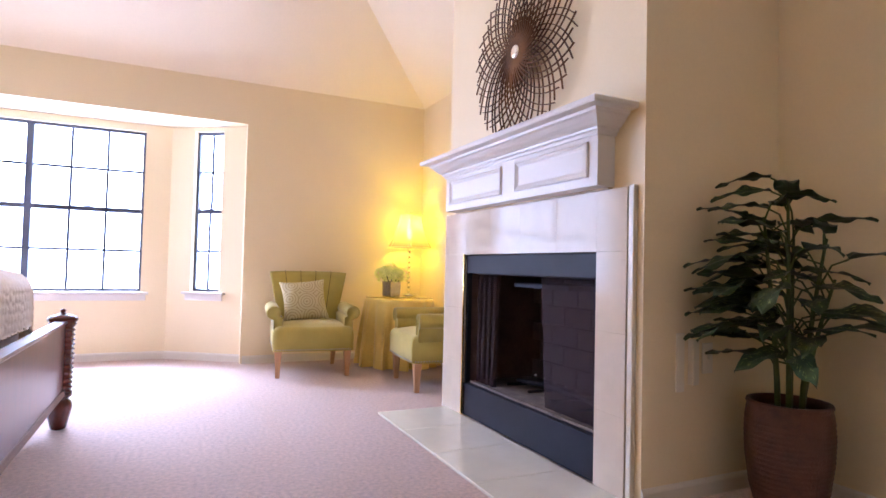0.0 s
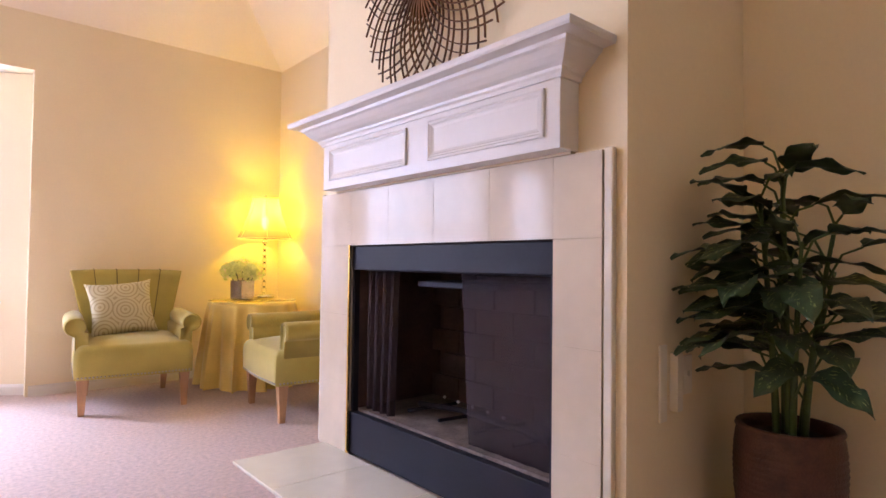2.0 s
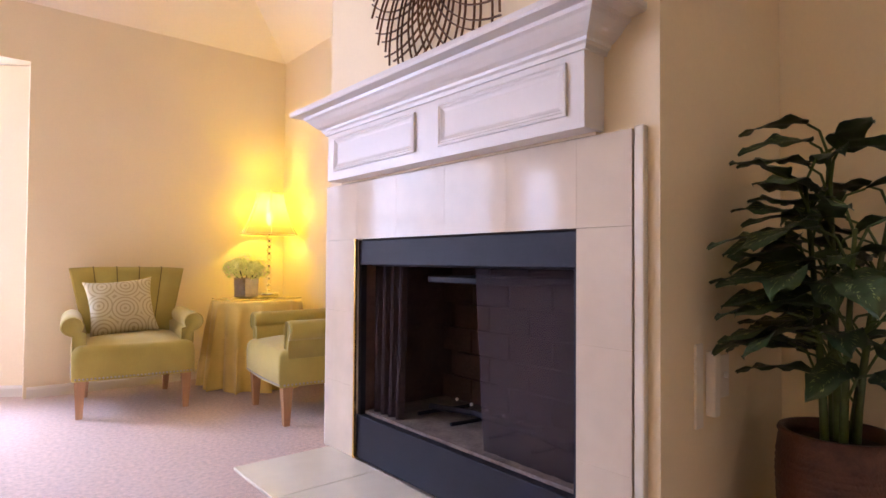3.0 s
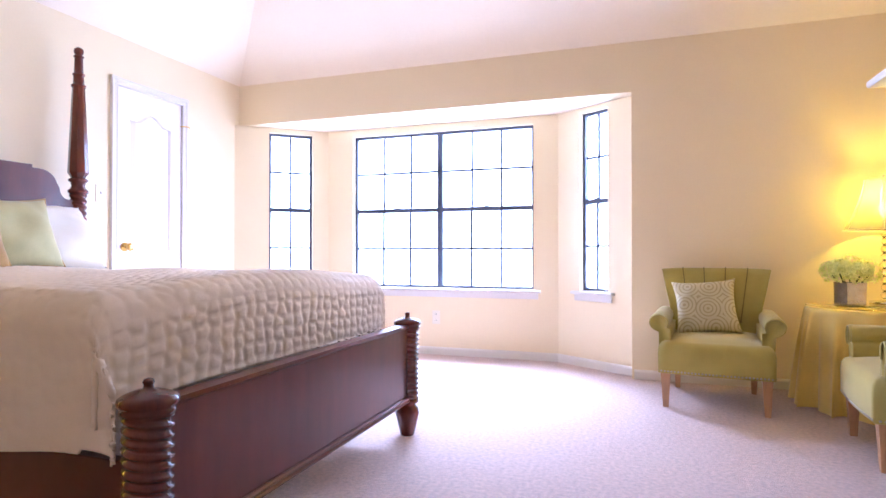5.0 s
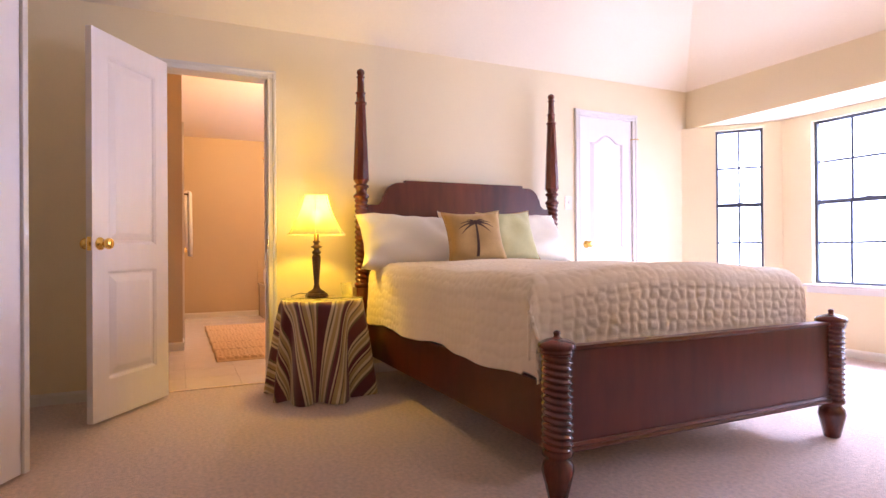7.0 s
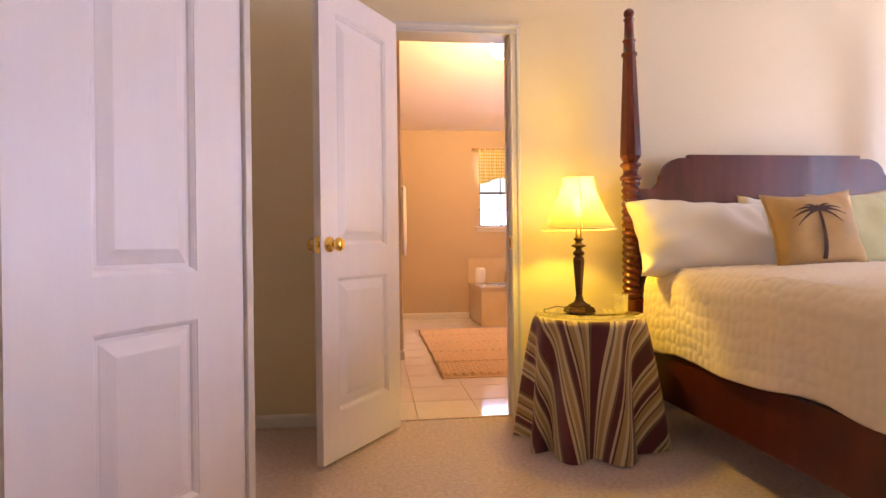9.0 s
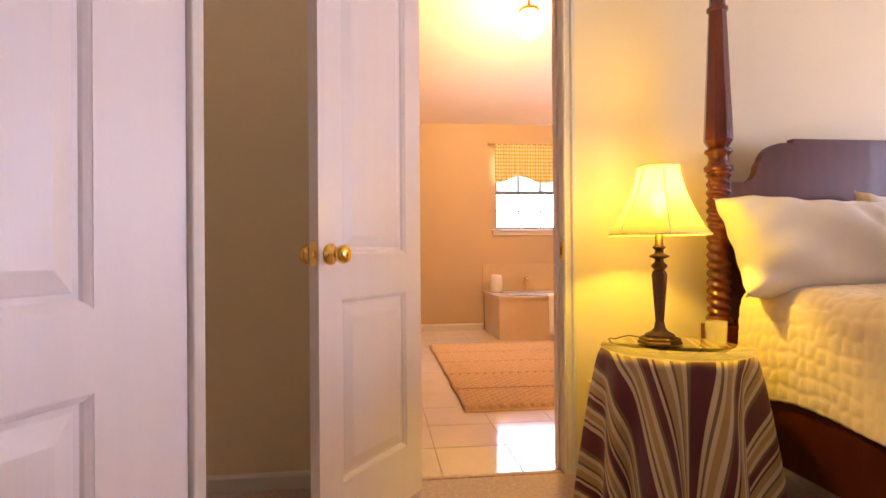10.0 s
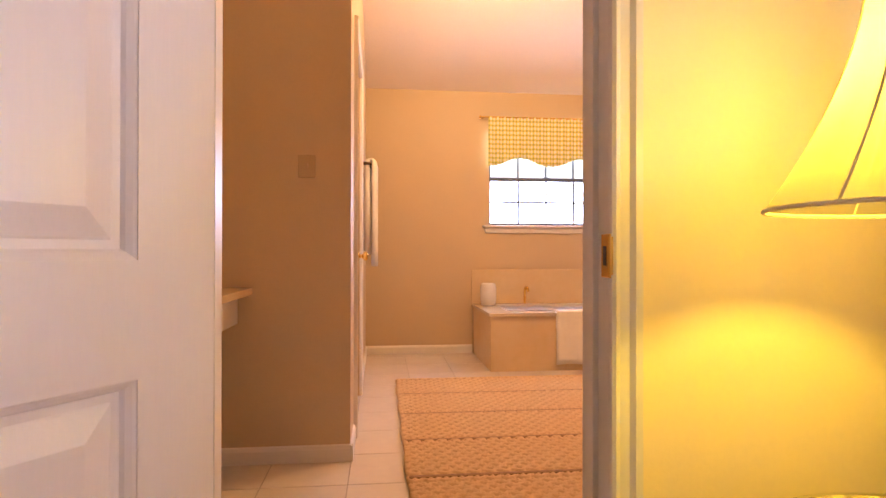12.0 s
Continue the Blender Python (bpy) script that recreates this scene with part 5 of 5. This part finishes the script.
wall_plate("outlet", "white outlet plate with a dark plug above the baseboard", (-2.2, 2.052, 0.318), 90, "outlet")
pl = thing("plug", "small dark lamp plug in the outlet", "plug", Matrix.Translation((-2.1905, 2.052, 0.344)))
part("body", boxed(0.0, 0.028, -0.013, 0.013, -0.011, 0.011, bevel=0.003), DARKPLASTIC, pl)
wall_plate("light_switch", "white light switch beside the closet door", (-2.2, 4.35, 1.26), 90, "switch")
wall_plate("outlet", "white outlet plate under the bay window", (-0.52, MY, 0.32), 0, "outlet")
# two narrow cream plates, the second standing further off the wall
for x, zc, h_, w_, dp in ((2.266, 0.505, 0.217, 0.040, 0.007), (2.324, 0.505, 0.167, 0.032, 0.026)):
    wp = thing("narrow_plate", "narrow cream plate standing off the alcove wall", "wall plate", Matrix.Translation((x, BR0, zc)))
    part("plate", boxed(-w_ / 2, w_ / 2, -dp, 0.0, -h_ / 2, h_ / 2, bevel=0.003), PLASTIC, wp)
wall_plate("gas_valve_plate", "cream wall plate with a small lever", (2.408, BR0, 0.515), 0, "switch", 0.055, 0.115)

# ---- potted plant ----
pot = thing("potted_plant", "dark green variegated leafy plant in a red-brown woven pot", "plant", Matrix.Translation((2.55, 2.055, 0)))
bm = bmesh.new()
prof = [(0.098, 0.0), (0.103, 0.01), (0.125, 0.09), (0.139, 0.20), (0.142, 0.28), (0.139, 0.335), (0.135, 0.365), (0.132, 0.374), (0.137, 0.384), (0.134, 0.392), (0.122, 0.392), (0.118, 0.377), (0.118, 0.35), (0.01, 0.348)]
fine = []
for (r0, z0), (r1, z1) in zip(prof, prof[1:]):
    k = max(1, int(abs(z1 - z0) / 0.006))
    for i in range(k):
        t = i / k
        fine.append((r0 + (r1 - r0) * t + (0.0013 * math.sin(2 * math.pi * (z0 + (z1 - z0) * t) / 0.018) if r0 > 0.10 and z1 < 0.365 else 0), z0 + (z1 - z0) * t))
lathe(fine + [prof[-1]], 48, bm)
part("pot", bm, WICKER, pot, "red-brown woven pot with rounded shoulder", True)
part("soil", lathe([(0.116, 0.345), (0.116, 0.356), (0.06, 0.365), (0.002, 0.366)], 24), SOIL, pot)


def leaf_data(seed):
    """One broad pointed leaf along +x, folded on its midrib, drooping, with a ruffled edge and pale feathered markings."""
    bm, sp = bmesh.new(), bmesh.new()
    rr = random.Random(seed)
    L, n = 0.25, 14
    p1, p2 = rr.random() * 6, rr.random() * 6

    def pt(k, s, lift=0.0):
        w = 0.050 * (math.sin(math.pi * min(1.0, k) ** 0.80) ** 0.70) * (1 - 0.22 * k)
        ruffle = 0.010 * s * s * math.sin(11 * k + p1 + (2 if s > 0 else 0)) + 0.004 * s * s * math.sin(23 * k + p2)
        return (L * k - 0.006 * s * s, s * w * (1 + 0.10 * math.sin(13 * k + p2)), 0.040 * k - 0.075 * k * k + 0.022 * abs(s) * (1 - 0.4 * k) - 0.012 * s * s + ruffle + lift)

    cols = (-1, -0.66, -0.33, 0, 0.33, 0.66, 1)
    rows = [[bm.verts.new(pt(i / n, s)) for s in cols] for i in range(n + 1)]
    for i in range(n):
        for j in range(6):
            bm.faces.new((rows[i][j], rows[i + 1][j], rows[i + 1][j + 1], rows[i][j + 1]))
    for q_ in range(44):
        k0 = 0.12 + 0.70 * rr.random()
        sg = rr.choice((-1, 1))
        s0 = sg * (0.10 + 0.45 * rr.random())
        dk, ds, wd = 0.035 + 0.05 * rr.random(), 0.10 + 0.14 * rr.random(), 0.005 + 0.006 * rr.random()
        vs_ = [sp.verts.new(pt(k0 + a, s0 + sg * b, 0.0022)) for a, b in ((0, 0), (dk * 0.5 - wd, ds * 0.55), (dk, ds), (dk * 0.5 + wd, ds * 0.45))]
        sp.faces.new(vs_)
    out = []
    for b_, mt_l in ((bm, LEAF), (sp, VEIN)):
        me = bpy.data.meshes.new("leaf" if b_ is bm else "marking")
        for fc in b_.faces:
            fc.smooth = True
        b_.to_mesh(me)
        b_.free()
        me.materials.append(mt_l)
        out.append(me)
    return out


LEAVES = [leaf_data(q_) for q_ in (2, 5, 8)]
rnd = random.Random(33)
stems = [(0.0, 0.0, 0.02, 0.02, 0.78), (0.035, 0.02, 0.10, 0.05, 0.66), (-0.03, 0.02, -0.07, 0.05, 0.70), (0.015, -0.035, 0.03, -0.11, 0.62), (-0.03, -0.02, -0.11, -0.07, 0.56), (0.04, -0.02, 0.13, -0.08, 0.48)]
WORLD_X, WORLD_Y = 2.55, 2.055
for si, (x0, y0, x1, y1, hgt) in enumerate(stems):
    pts = [(x0 + (x1 - x0) * (k / 6) ** 1.4, y0 + (y1 - y0) * (k / 6) ** 1.4, 0.345 + hgt * k / 6) for k in range(7)]
    part("stem", tube(bmesh.new(), pts, 0.011, 7, 0.005), STEM, pot, "", True)
    nl_ = 15 if si == 0 else 10
    for k in range(nl_):
        f_ = 0.26 + 0.74 * k / (nl_ - 1)
        a = 2.4 * k + si * 1.05 + rnd.uniform(-0.35, 0.35)
        bx, by, bz = x0 + (x1 - x0) * f_ ** 1.4, y0 + (y1 - y0) * f_ ** 1.4, 0.345 + hgt * f_
        high = (bz - 0.45) / 0.70
        sc = rnd.uniform(0.82, 1.10) * (1.0 - 0.30 * max(0.0, high - 0.35))
        reach = 0.10 * (1 - 0.65 * high) + 0.02
        # keep the foliage clear of the chimney side and the back wall
        for _ in range(24):
            tx, ty = WORLD_X + bx + (reach + 0.25 * sc) * math.cos(a), WORLD_Y + by + (reach + 0.25 * sc) * math.sin(a)
            if ty < 2.245 and tx < 2.80:
                break
            a += 0.27
        up = 0.05 + 0.05 * rnd.random()
        tip = Vector((bx + reach * math.cos(a), by + reach * math.sin(a), bz + up))
        part("petiole", tube(bmesh.new(), [(bx, by, bz - 0.02), (bx + reach * 0.45 * math.cos(a), by + reach * 0.45 * math.sin(a), bz + up * 0.75), tip], 0.0035, 5), STEM, pot)
        lm, mm = LEAVES[(k + si) % 3]
        lf = new("leaf", lm)
        lf.parent = pot
        lf.matrix_basis = Matrix.Translation(tip) @ Matrix.Rotation(a, 4, "Z") @ Matrix.Rotation(radians(rnd.uniform(-14, 12) - 16 * max(0, high - 0.6)), 4, "Y") @ Matrix.Rotation(radians(rnd.uniform(-22, 22)), 4, "X") @ Matrix.Scale(sc, 4)
        mk = new("marking", mm)
        mk.parent = lf


# ---- bathroom ----
BX, BSY, BTOP, BRISE = -6.46, 1.41, 2.385, 0.36
structure("floor_bath", boxed(BX - 0.1, -2.216, 0.2, 4.07, -0.12, -0.004), GROUT, "grey grout bed under the bathroom tiles", "floor")
structure("threshold", boxed(-2.234, -2.205, BD0, BD1, -0.01, 0.005, bevel=0.003), CARPET, "carpet edge at the bathroom doorway", "carpet edge")
bm = bmesh.new()
W0, W1, WZ0, WZ1 = 2.53, 3.64, 1.165, 2.02
for y0, y1, z0, z1 in ((1.30, W0, 0, BTOP), (W1, 4.07, 0, BTOP), (W0, W1, 0, WZ0), (W0, W1, WZ1, BTOP)):
    box(bm, BX - 0.12, BX, y0, y1, z0, z1)
structure("wall_bath_west", bm, BATHWALL, "beige-painted bathroom wall with a window", "wall")
bm = bmesh.new()
for x0, x1, z0, z1 in ((BX, -4.98, 0, 4.0), (-4.20, -3.85, 0, 4.0), (-4.98, -4.20, 2.03, 4.0)):
    box(bm, x0, x1, BSY - 0.11, BSY, z0, z1)
structure("wall_bath_closet", bm, BATHWALL, "beige wall with the linen closet door", "wall")
structure("wall_bath_vanity", boxed(-3.96, -3.85, 0.30, BSY - 0.11, 0, 4.0), BATHWALL, "beige wall beside the vanity", "wall")
structure("wall_bath_south", boxed(-3.85, -2.31, 0.20, 0.32, 0, 4.0), BATHWALL, "beige wall behind the vanity", "wall")
structure("wall_bath_north", boxed(BX, -2.31, 3.95, 4.07, 0, 4.0), BATHWALL, "beige bathroom wall", "wall")
structure("wall_bath_east", boxed(-2.316, -2.3105, 1.98, 3.95, 0, 3.8), BATHWALL, "beige face of the dividing wall", "wall")
structure("wall_bath_closet_back", boxed(-5.0, -4.15, 0.9, 0.95, 0, 4.0), BATHWALL, "plain beige wall inside the linen closet", "wall")
bm = bmesh.new()
prism(bm, [(BX - 0.12, BTOP - 0.12 * BRISE), (-2.2, BTOP + (-2.2 - BX) * BRISE), (-2.2, BTOP + (-2.2 - BX) * BRISE + 0.1), (BX - 0.12, BTOP + 0.1)], 0.20, 4.07, lambda u, v, d: (u, d, v))
structure("ceiling_bath", bm, BATHCEIL, "cream bathroom ceiling sloping up from the window wall", "ceiling")
bm = bmesh.new()
prof = [(0.0, 0.0), (0.012, 0.0), (0.012, 0.055), (0.007, 0.068), (0.0, 0.074)]
moulding(bm, prof, (BX, BSY, 0), (BX, 2.375, 0), (1, 0, 0))
structure("baseboard_bath_west", bm, TRIM, "white baseboard under the beige wall", "baseboard")
bm = bmesh.new()
moulding(bm, prof, (-3.85, 0.32, 0), (-3.85, BSY + 0.012, 0), (1, 0, 0))
structure("baseboard_bath_vanity", bm, TRIM, "white baseboard under the beige wall", "baseboard")
bm = bmesh.new()
moulding(bm, prof, (-3.838, BSY, 0), (-4.14, BSY, 0), (0, 1, 0))
moulding(bm, prof, (-5.04, BSY, 0), (BX + 0.012, BSY, 0), (0, 1, 0))
structure("baseboard_bath_closet", bm, TRIM, "white baseboard beside the linen closet", "baseboard")

# linen closet door in its casing, shut
lc = tagged(new("door_frame_linen"), "white casing round the linen closet door", "door frame", "", "structure")
cprof = [(0.0, 0.0), (0.014, 0.0), (0.014, 0.03), (0.020, 0.040), (0.020, 0.052), (0.0, 0.058)]
for s, xx in ((1, -4.20), (-1, -4.98)):
    bm = bmesh.new()
    prism(bm, [(xx + s * v, BSY + u) for u, v in cprof], 0, 2.088, lambda u, v, d: (u, v, d))
    part("side_casing", bm, TRIM, lc)
bm = bmesh.new()
prism(bm, [(2.03 + v, BSY + 0.001 + u) for u, v in cprof], -5.038, -4.142, lambda u, v, d: (d, v, u))
part("head_casing", bm, TRIM, lc)
d4 = tagged(new("door_4"), "white two-panel linen closet door, shut", "door", "", "structure")
d4.matrix_world = Matrix.Translation((-4.202, BSY - 0.012, 0.012)) @ Matrix.Rotation(radians(180), 4, "Z")
panel_door(d4, 0.776, 2.015, 0.11, (0.20, 0.76, 0.90, 1.88), 0.0)
knob(d4, 0.69, 0.88, 0.0, -1)

# bath window with its stool
m = Matrix(((0, -1, 0, BX), (1, 0, 0, 0), (0, 0, 1, 0), (0, 0, 0, 1)))
window("window_4", m, W0, W1, WZ0, WZ1, 1, 4, 0.05, "bathroom window with dark metal bars and white sill")

# gathered check valance on a rod
vl = thing("valance", "yellow checked cotton valance with a scalloped hem", "curtain", Matrix.Translation((BX + 0.05, 0, 0)))
bm = bmesh.new()
uvl = bm.loops.layers.uv.new("UVMap")
n, rows = 150, 10
g = []
for i in range(n + 1):
    u = i / n
    y = 2.515 + 1.165 * u
    hem = 1.70 + 0.075 * (0.5 - 0.5 * math.cos(2 * math.pi * 2.0 * u)) ** 1.2
    col = []
    for j in range(rows + 1):
        k = j / rows
        z = 2.15 + (hem - 2.15) * k
        col.append((bm.verts.new((0.012 * math.sin(2 * math.pi * 17 * u) * (0.4 + 0.6 * k), y, z)), (u * 1.55, z)))
    g.append(col)
for i in range(n):
    for j in range(rows):
        q_ = (g[i][j], g[i + 1][j], g[i + 1][j + 1], g[i][j + 1])
        fc = bm.faces.new([p[0] for p in q_])
        for lp, p in zip(fc.loops, q_):
            lp[uvl].uv = p[1]
cl_ = part("cloth", bm, CHECK, vl, "", True)
so = cl_.modifiers.new("thickness", "SOLIDIFY")
so.thickness = 0.003
part("rod", tube(bmesh.new(), [(0.0, 2.445, 2.145), (0.0, 3.74, 2.145)], 0.007, 8), BRASS, vl, "thin brass curtain rod")
part("finial", lathe([(0.004, -0.012), (0.012, -0.004), (0.012, 0.004), (0.004, 0.012)], 12, at=(0.0, 2.44, 2.145)), BRASS, vl, "", True)
part("bracket", boxed(-0.05, 0.0, 2.46, 2.475, 2.138, 2.152), BRASS, vl)

# tub deck clad in marble
tb = thing("bathtub_surround", "tan marble tub surround with raised deck under the window", "bathtub")
part("front_panel", boxed(-5.635, -5.61, 2.382, 3.94, 0.0, 0.425, bevel=0.002), TUBSTONE, tb)
part("end_panel", boxed(BX + 0.002, -5.636, 2.382, 2.407, 0.0, 0.425, bevel=0.002), TUBSTONE, tb)
bm = bmesh.new()
for x0, x1, y0, y1 in ((-5.78, -5.59, 2.367, 3.94), (BX + 0.026, -6.30, 2.367, 3.94), (-6.30, -5.78, 2.367, 2.55), (-6.30, -5.78, 3.78, 3.94)):
    box(bm, x0, x1, y0, y1, 0.426, 0.448)
part("deck", bm, MARBLE, tb, "polished pale marble deck")
part("backsplash", boxed(BX + 0.002, BX + 0.024, 2.367, 3.94, 0.426, 0.755, bevel=0.002), TUBSTONE, tb, "marble upstand against the wall")
bm = bmesh.new()
loft(bm, [[(x, y, z) for x, y in ((-6.29 + i, 2.56 + i), (-5.79 - i, 2.56 + i), (-5.79 - i, 3.77 - i), (-6.29 + i, 3.77 - i))] for i, z in ((-0.02, 0.452), (0.0, 0.455), (0.02, 0.44), (0.08, 0.14), (0.14, 0.10))])
part("basin", bm, CERAMIC, tb, "sunken white tub basin", True)
part("tap_spout", tube(bmesh.new(), [(-6.36, 2.84, 0.448), (-6.36, 2.84, 0.56), (-6.33, 2.84, 0.60), (-6.27, 2.84, 0.60), (-6.24, 2.84, 0.57)], 0.011, 10), BRASS, tb, "brass tub spout", True)

jar = tagged(part("candle_jar", lathe([(0.050, 0.0), (0.062, 0.01), (0.070, 0.06), (0.070, 0.15), (0.062, 0.185), (0.055, 0.195), (0.050, 0.190), (0.002, 0.175)], 32), CERAMIC, None, "", True), "white ceramic jar on the tub deck", "jar")
jar.location = (-6.24, 2.482, 0.4485)


def hung_towel(name, label, m, w, front, back, thick=0.016):
    """A towel folded over an edge: front and back lengths hang from z 0."""
    bm = bmesh.new()
    n = 14
    rings = []
    prof = []
    for k in range(9):
        prof.append((-thick - 0.014, -front + front * k / 8))
    for k in range(1, 8):
        a = math.pi * k / 8
        prof.append((-(thick + 0.014) * math.cos(a), (thick + 0.008) * math.sin(a)))
    for k in range(9):
        prof.append((thick + 0.014, -back * k / 8))
    for i in range(n + 1):
        u = i / n
        rings.append([(w * u, y + 0.004 * math.sin(9 * u + 3 * z), z + (0.004 * math.sin(7 * u) if z < -0.02 else 0)) for y, z in prof] + [(w * u, y * 0.12 + 0.003 * math.sin(9 * u + 3 * z), z - (0.012 if z > -0.01 else 0)) for y, z in prof[::-1]])
    loft(bm, rings)
    ob = part(name, bm, TOWEL, None, "", True)
    ob.matrix_world = m
    return tagged(ob, label, "towel")


hung_towel("bath_towel", "folded white towel hung over the tub edge", Matrix.Translation((-5.6, 2.895, 0.452)) @ Matrix.Rotation(radians(90), 4, "Z"), 0.42, 0.40, 0.12, 0.012)
tr = thing("towel_bar", "dark metal towel bar on the beige wall", "towel rail", Matrix.Translation((-5.05, BSY, 1.50)))
part("bar", tube(bmesh.new(), [(-0.02, 0.065, 0.0), (-0.62, 0.065, 0.0)], 0.008, 10), LAMPMETAL, tr, "", True)
for x in (-0.03, -0.60):
    part("post", tube(bmesh.new(), [(x, 0.0, 0.0), (x, 0.07, 0.0)], 0.011, 10), LAMPMETAL, tr, "", True)
hung_towel("hand_towel", "white towel hung on the bar in folds", Matrix.Translation((-5.12, BSY + 0.065, 1.503)) @ Matrix.Rotation(radians(180), 4, "Z"), 0.36, 0.68, 0.60, 0.030)
wall_plate("light_switch", "cream double switch plate on the beige wall", (-3.85, 1.22, 1.294), 90, "switch", 0.075, 0.10, IVORY)

# vanity counter at knee height
vn = thing("vanity_counter", "marble vanity counter with deep apron, wall-hung", "counter")
part("countertop", boxed(-3.848, -2.45, 0.322, 0.992, 0.735, 0.765, bevel=0.004), TUBSTONE, vn, "tan marble top")
part("apron", boxed(-3.848, -2.45, 0.90, 0.928, 0.61, 0.7345), TRIM, vn, "white apron")

# woven rug with raised bands
bm = bmesh.new()
nx, ny = 440, 210
RX0, RX1, RY0, RY1 = -5.35, -3.12, 1.645, 3.10
g = []
for i in range(nx + 1):
    x = RX0 + (RX1 - RX0) * i / nx
    row = []
    for j in range(ny + 1):
        y = RY0 + (RY1 - RY0) * j / ny
        band = ((x - RX1) / -0.44) % 1.0
        ridge = -0.010 if band < 0.07 else (0.004 if band < 0.14 or band > 0.93 else 0.0)
        rw, fx = divmod((x - RX0) / 0.036, 1.0)
        fy = ((y - RY0) / 0.062 + 0.5 * (rw % 2)) % 1.0 - 0.5
        weave = 0.015 * abs(math.cos(math.pi * 1.5 * math.hypot(fy * 1.7, fx))) * (0.2 if band < 0.07 else 1.0)
        ed = 0.008 if (i in (0, nx) or j in (0, ny)) else 0.0
        row.append(bm.verts.new((x, y + 0.004 * math.sin(14 * x), max(0.002, 0.014 + ridge + weave - ed * 1.4))))
    g.append(row)
for i in range(nx):
    for j in range(ny):
        bm.faces.new((g[i][j], g[i + 1][j], g[i + 1][j + 1], g[i][j + 1]))
rg = tagged(part("rug", bm, RUG, None, "", True), "terracotta woven cotton rug with raised bands", "rug")
so = rg.modifiers.new("thickness", "SOLIDIFY")
so.thickness, so.offset = 0.006, -1

for k in range(1, 5):
    part("band", boxed(RX1 - 0.44 * k - 0.029, RX1 - 0.44 * k - 0.004, RY0 + 0.012, RY1 - 0.012, 0.008, 0.027, bevel=0.004), RUGBAND, rg, "darker brown woven band")

# glass globe hung below the ceiling
gl = thing("ceiling_light", "round opal glass globe ceiling light, switched on", "ceiling light", Matrix.Translation((-4.4, 2.38, BTOP + (-4.4 - BX) * BRISE)))
part("base", lathe([(0.065, 0.03), (0.065, -0.02), (0.03, -0.034)], 28), BRASS, gl, "brass ceiling rose", True)
# rod is added: the lowered globe keeps a hot spot off the ceiling
part("drop_rod", lathe([(0.009, -0.03), (0.009, -0.25)], 12), BRASS, gl, "added brass rod that hangs the globe lower", True)
part("gallery", lathe([(0.012, -0.245), (0.075, -0.262), (0.085, -0.285), (0.070, -0.295)], 28), BRASS, gl, "brass gallery that holds the globe", True)
part("globe", lathe([(0.045, -0.287)] + [(max(0.004, 0.115 * math.sin(math.pi * (0.13 + 0.87 * i / 16))), -0.392 + 0.115 * math.cos(math.pi * (0.13 + 0.87 * i / 16))) for i in range(17)], 32), glow("opal_globe", (1.0, 0.93, 0.82), 6.0), gl, "glowing opal globe", True).visible_shadow = False

# floor tiles
me = bpy.data.meshes.new("floor_tile")
b_ = boxed(-0.167, 0.167, -0.167, 0.167, -0.003, 0.0, bevel=0.0012)
bmesh.ops.recalc_face_normals(b_, faces=b_.faces)
b_.to_mesh(me)
b_.free()
me.materials.append(FLOORTILE)
fl = bpy.data.objects["floor_bath"]
for i in range(13):
    for j in range(11):
        x, y = -2.404 - 0.338 * i, 0.568 + 0.338 * j
        if x < BX - 0.05 or y > 4.0:
            continue
        t = new("floor_tile", me)
        t.parent = fl
        t.location = (x, y, 0.0)
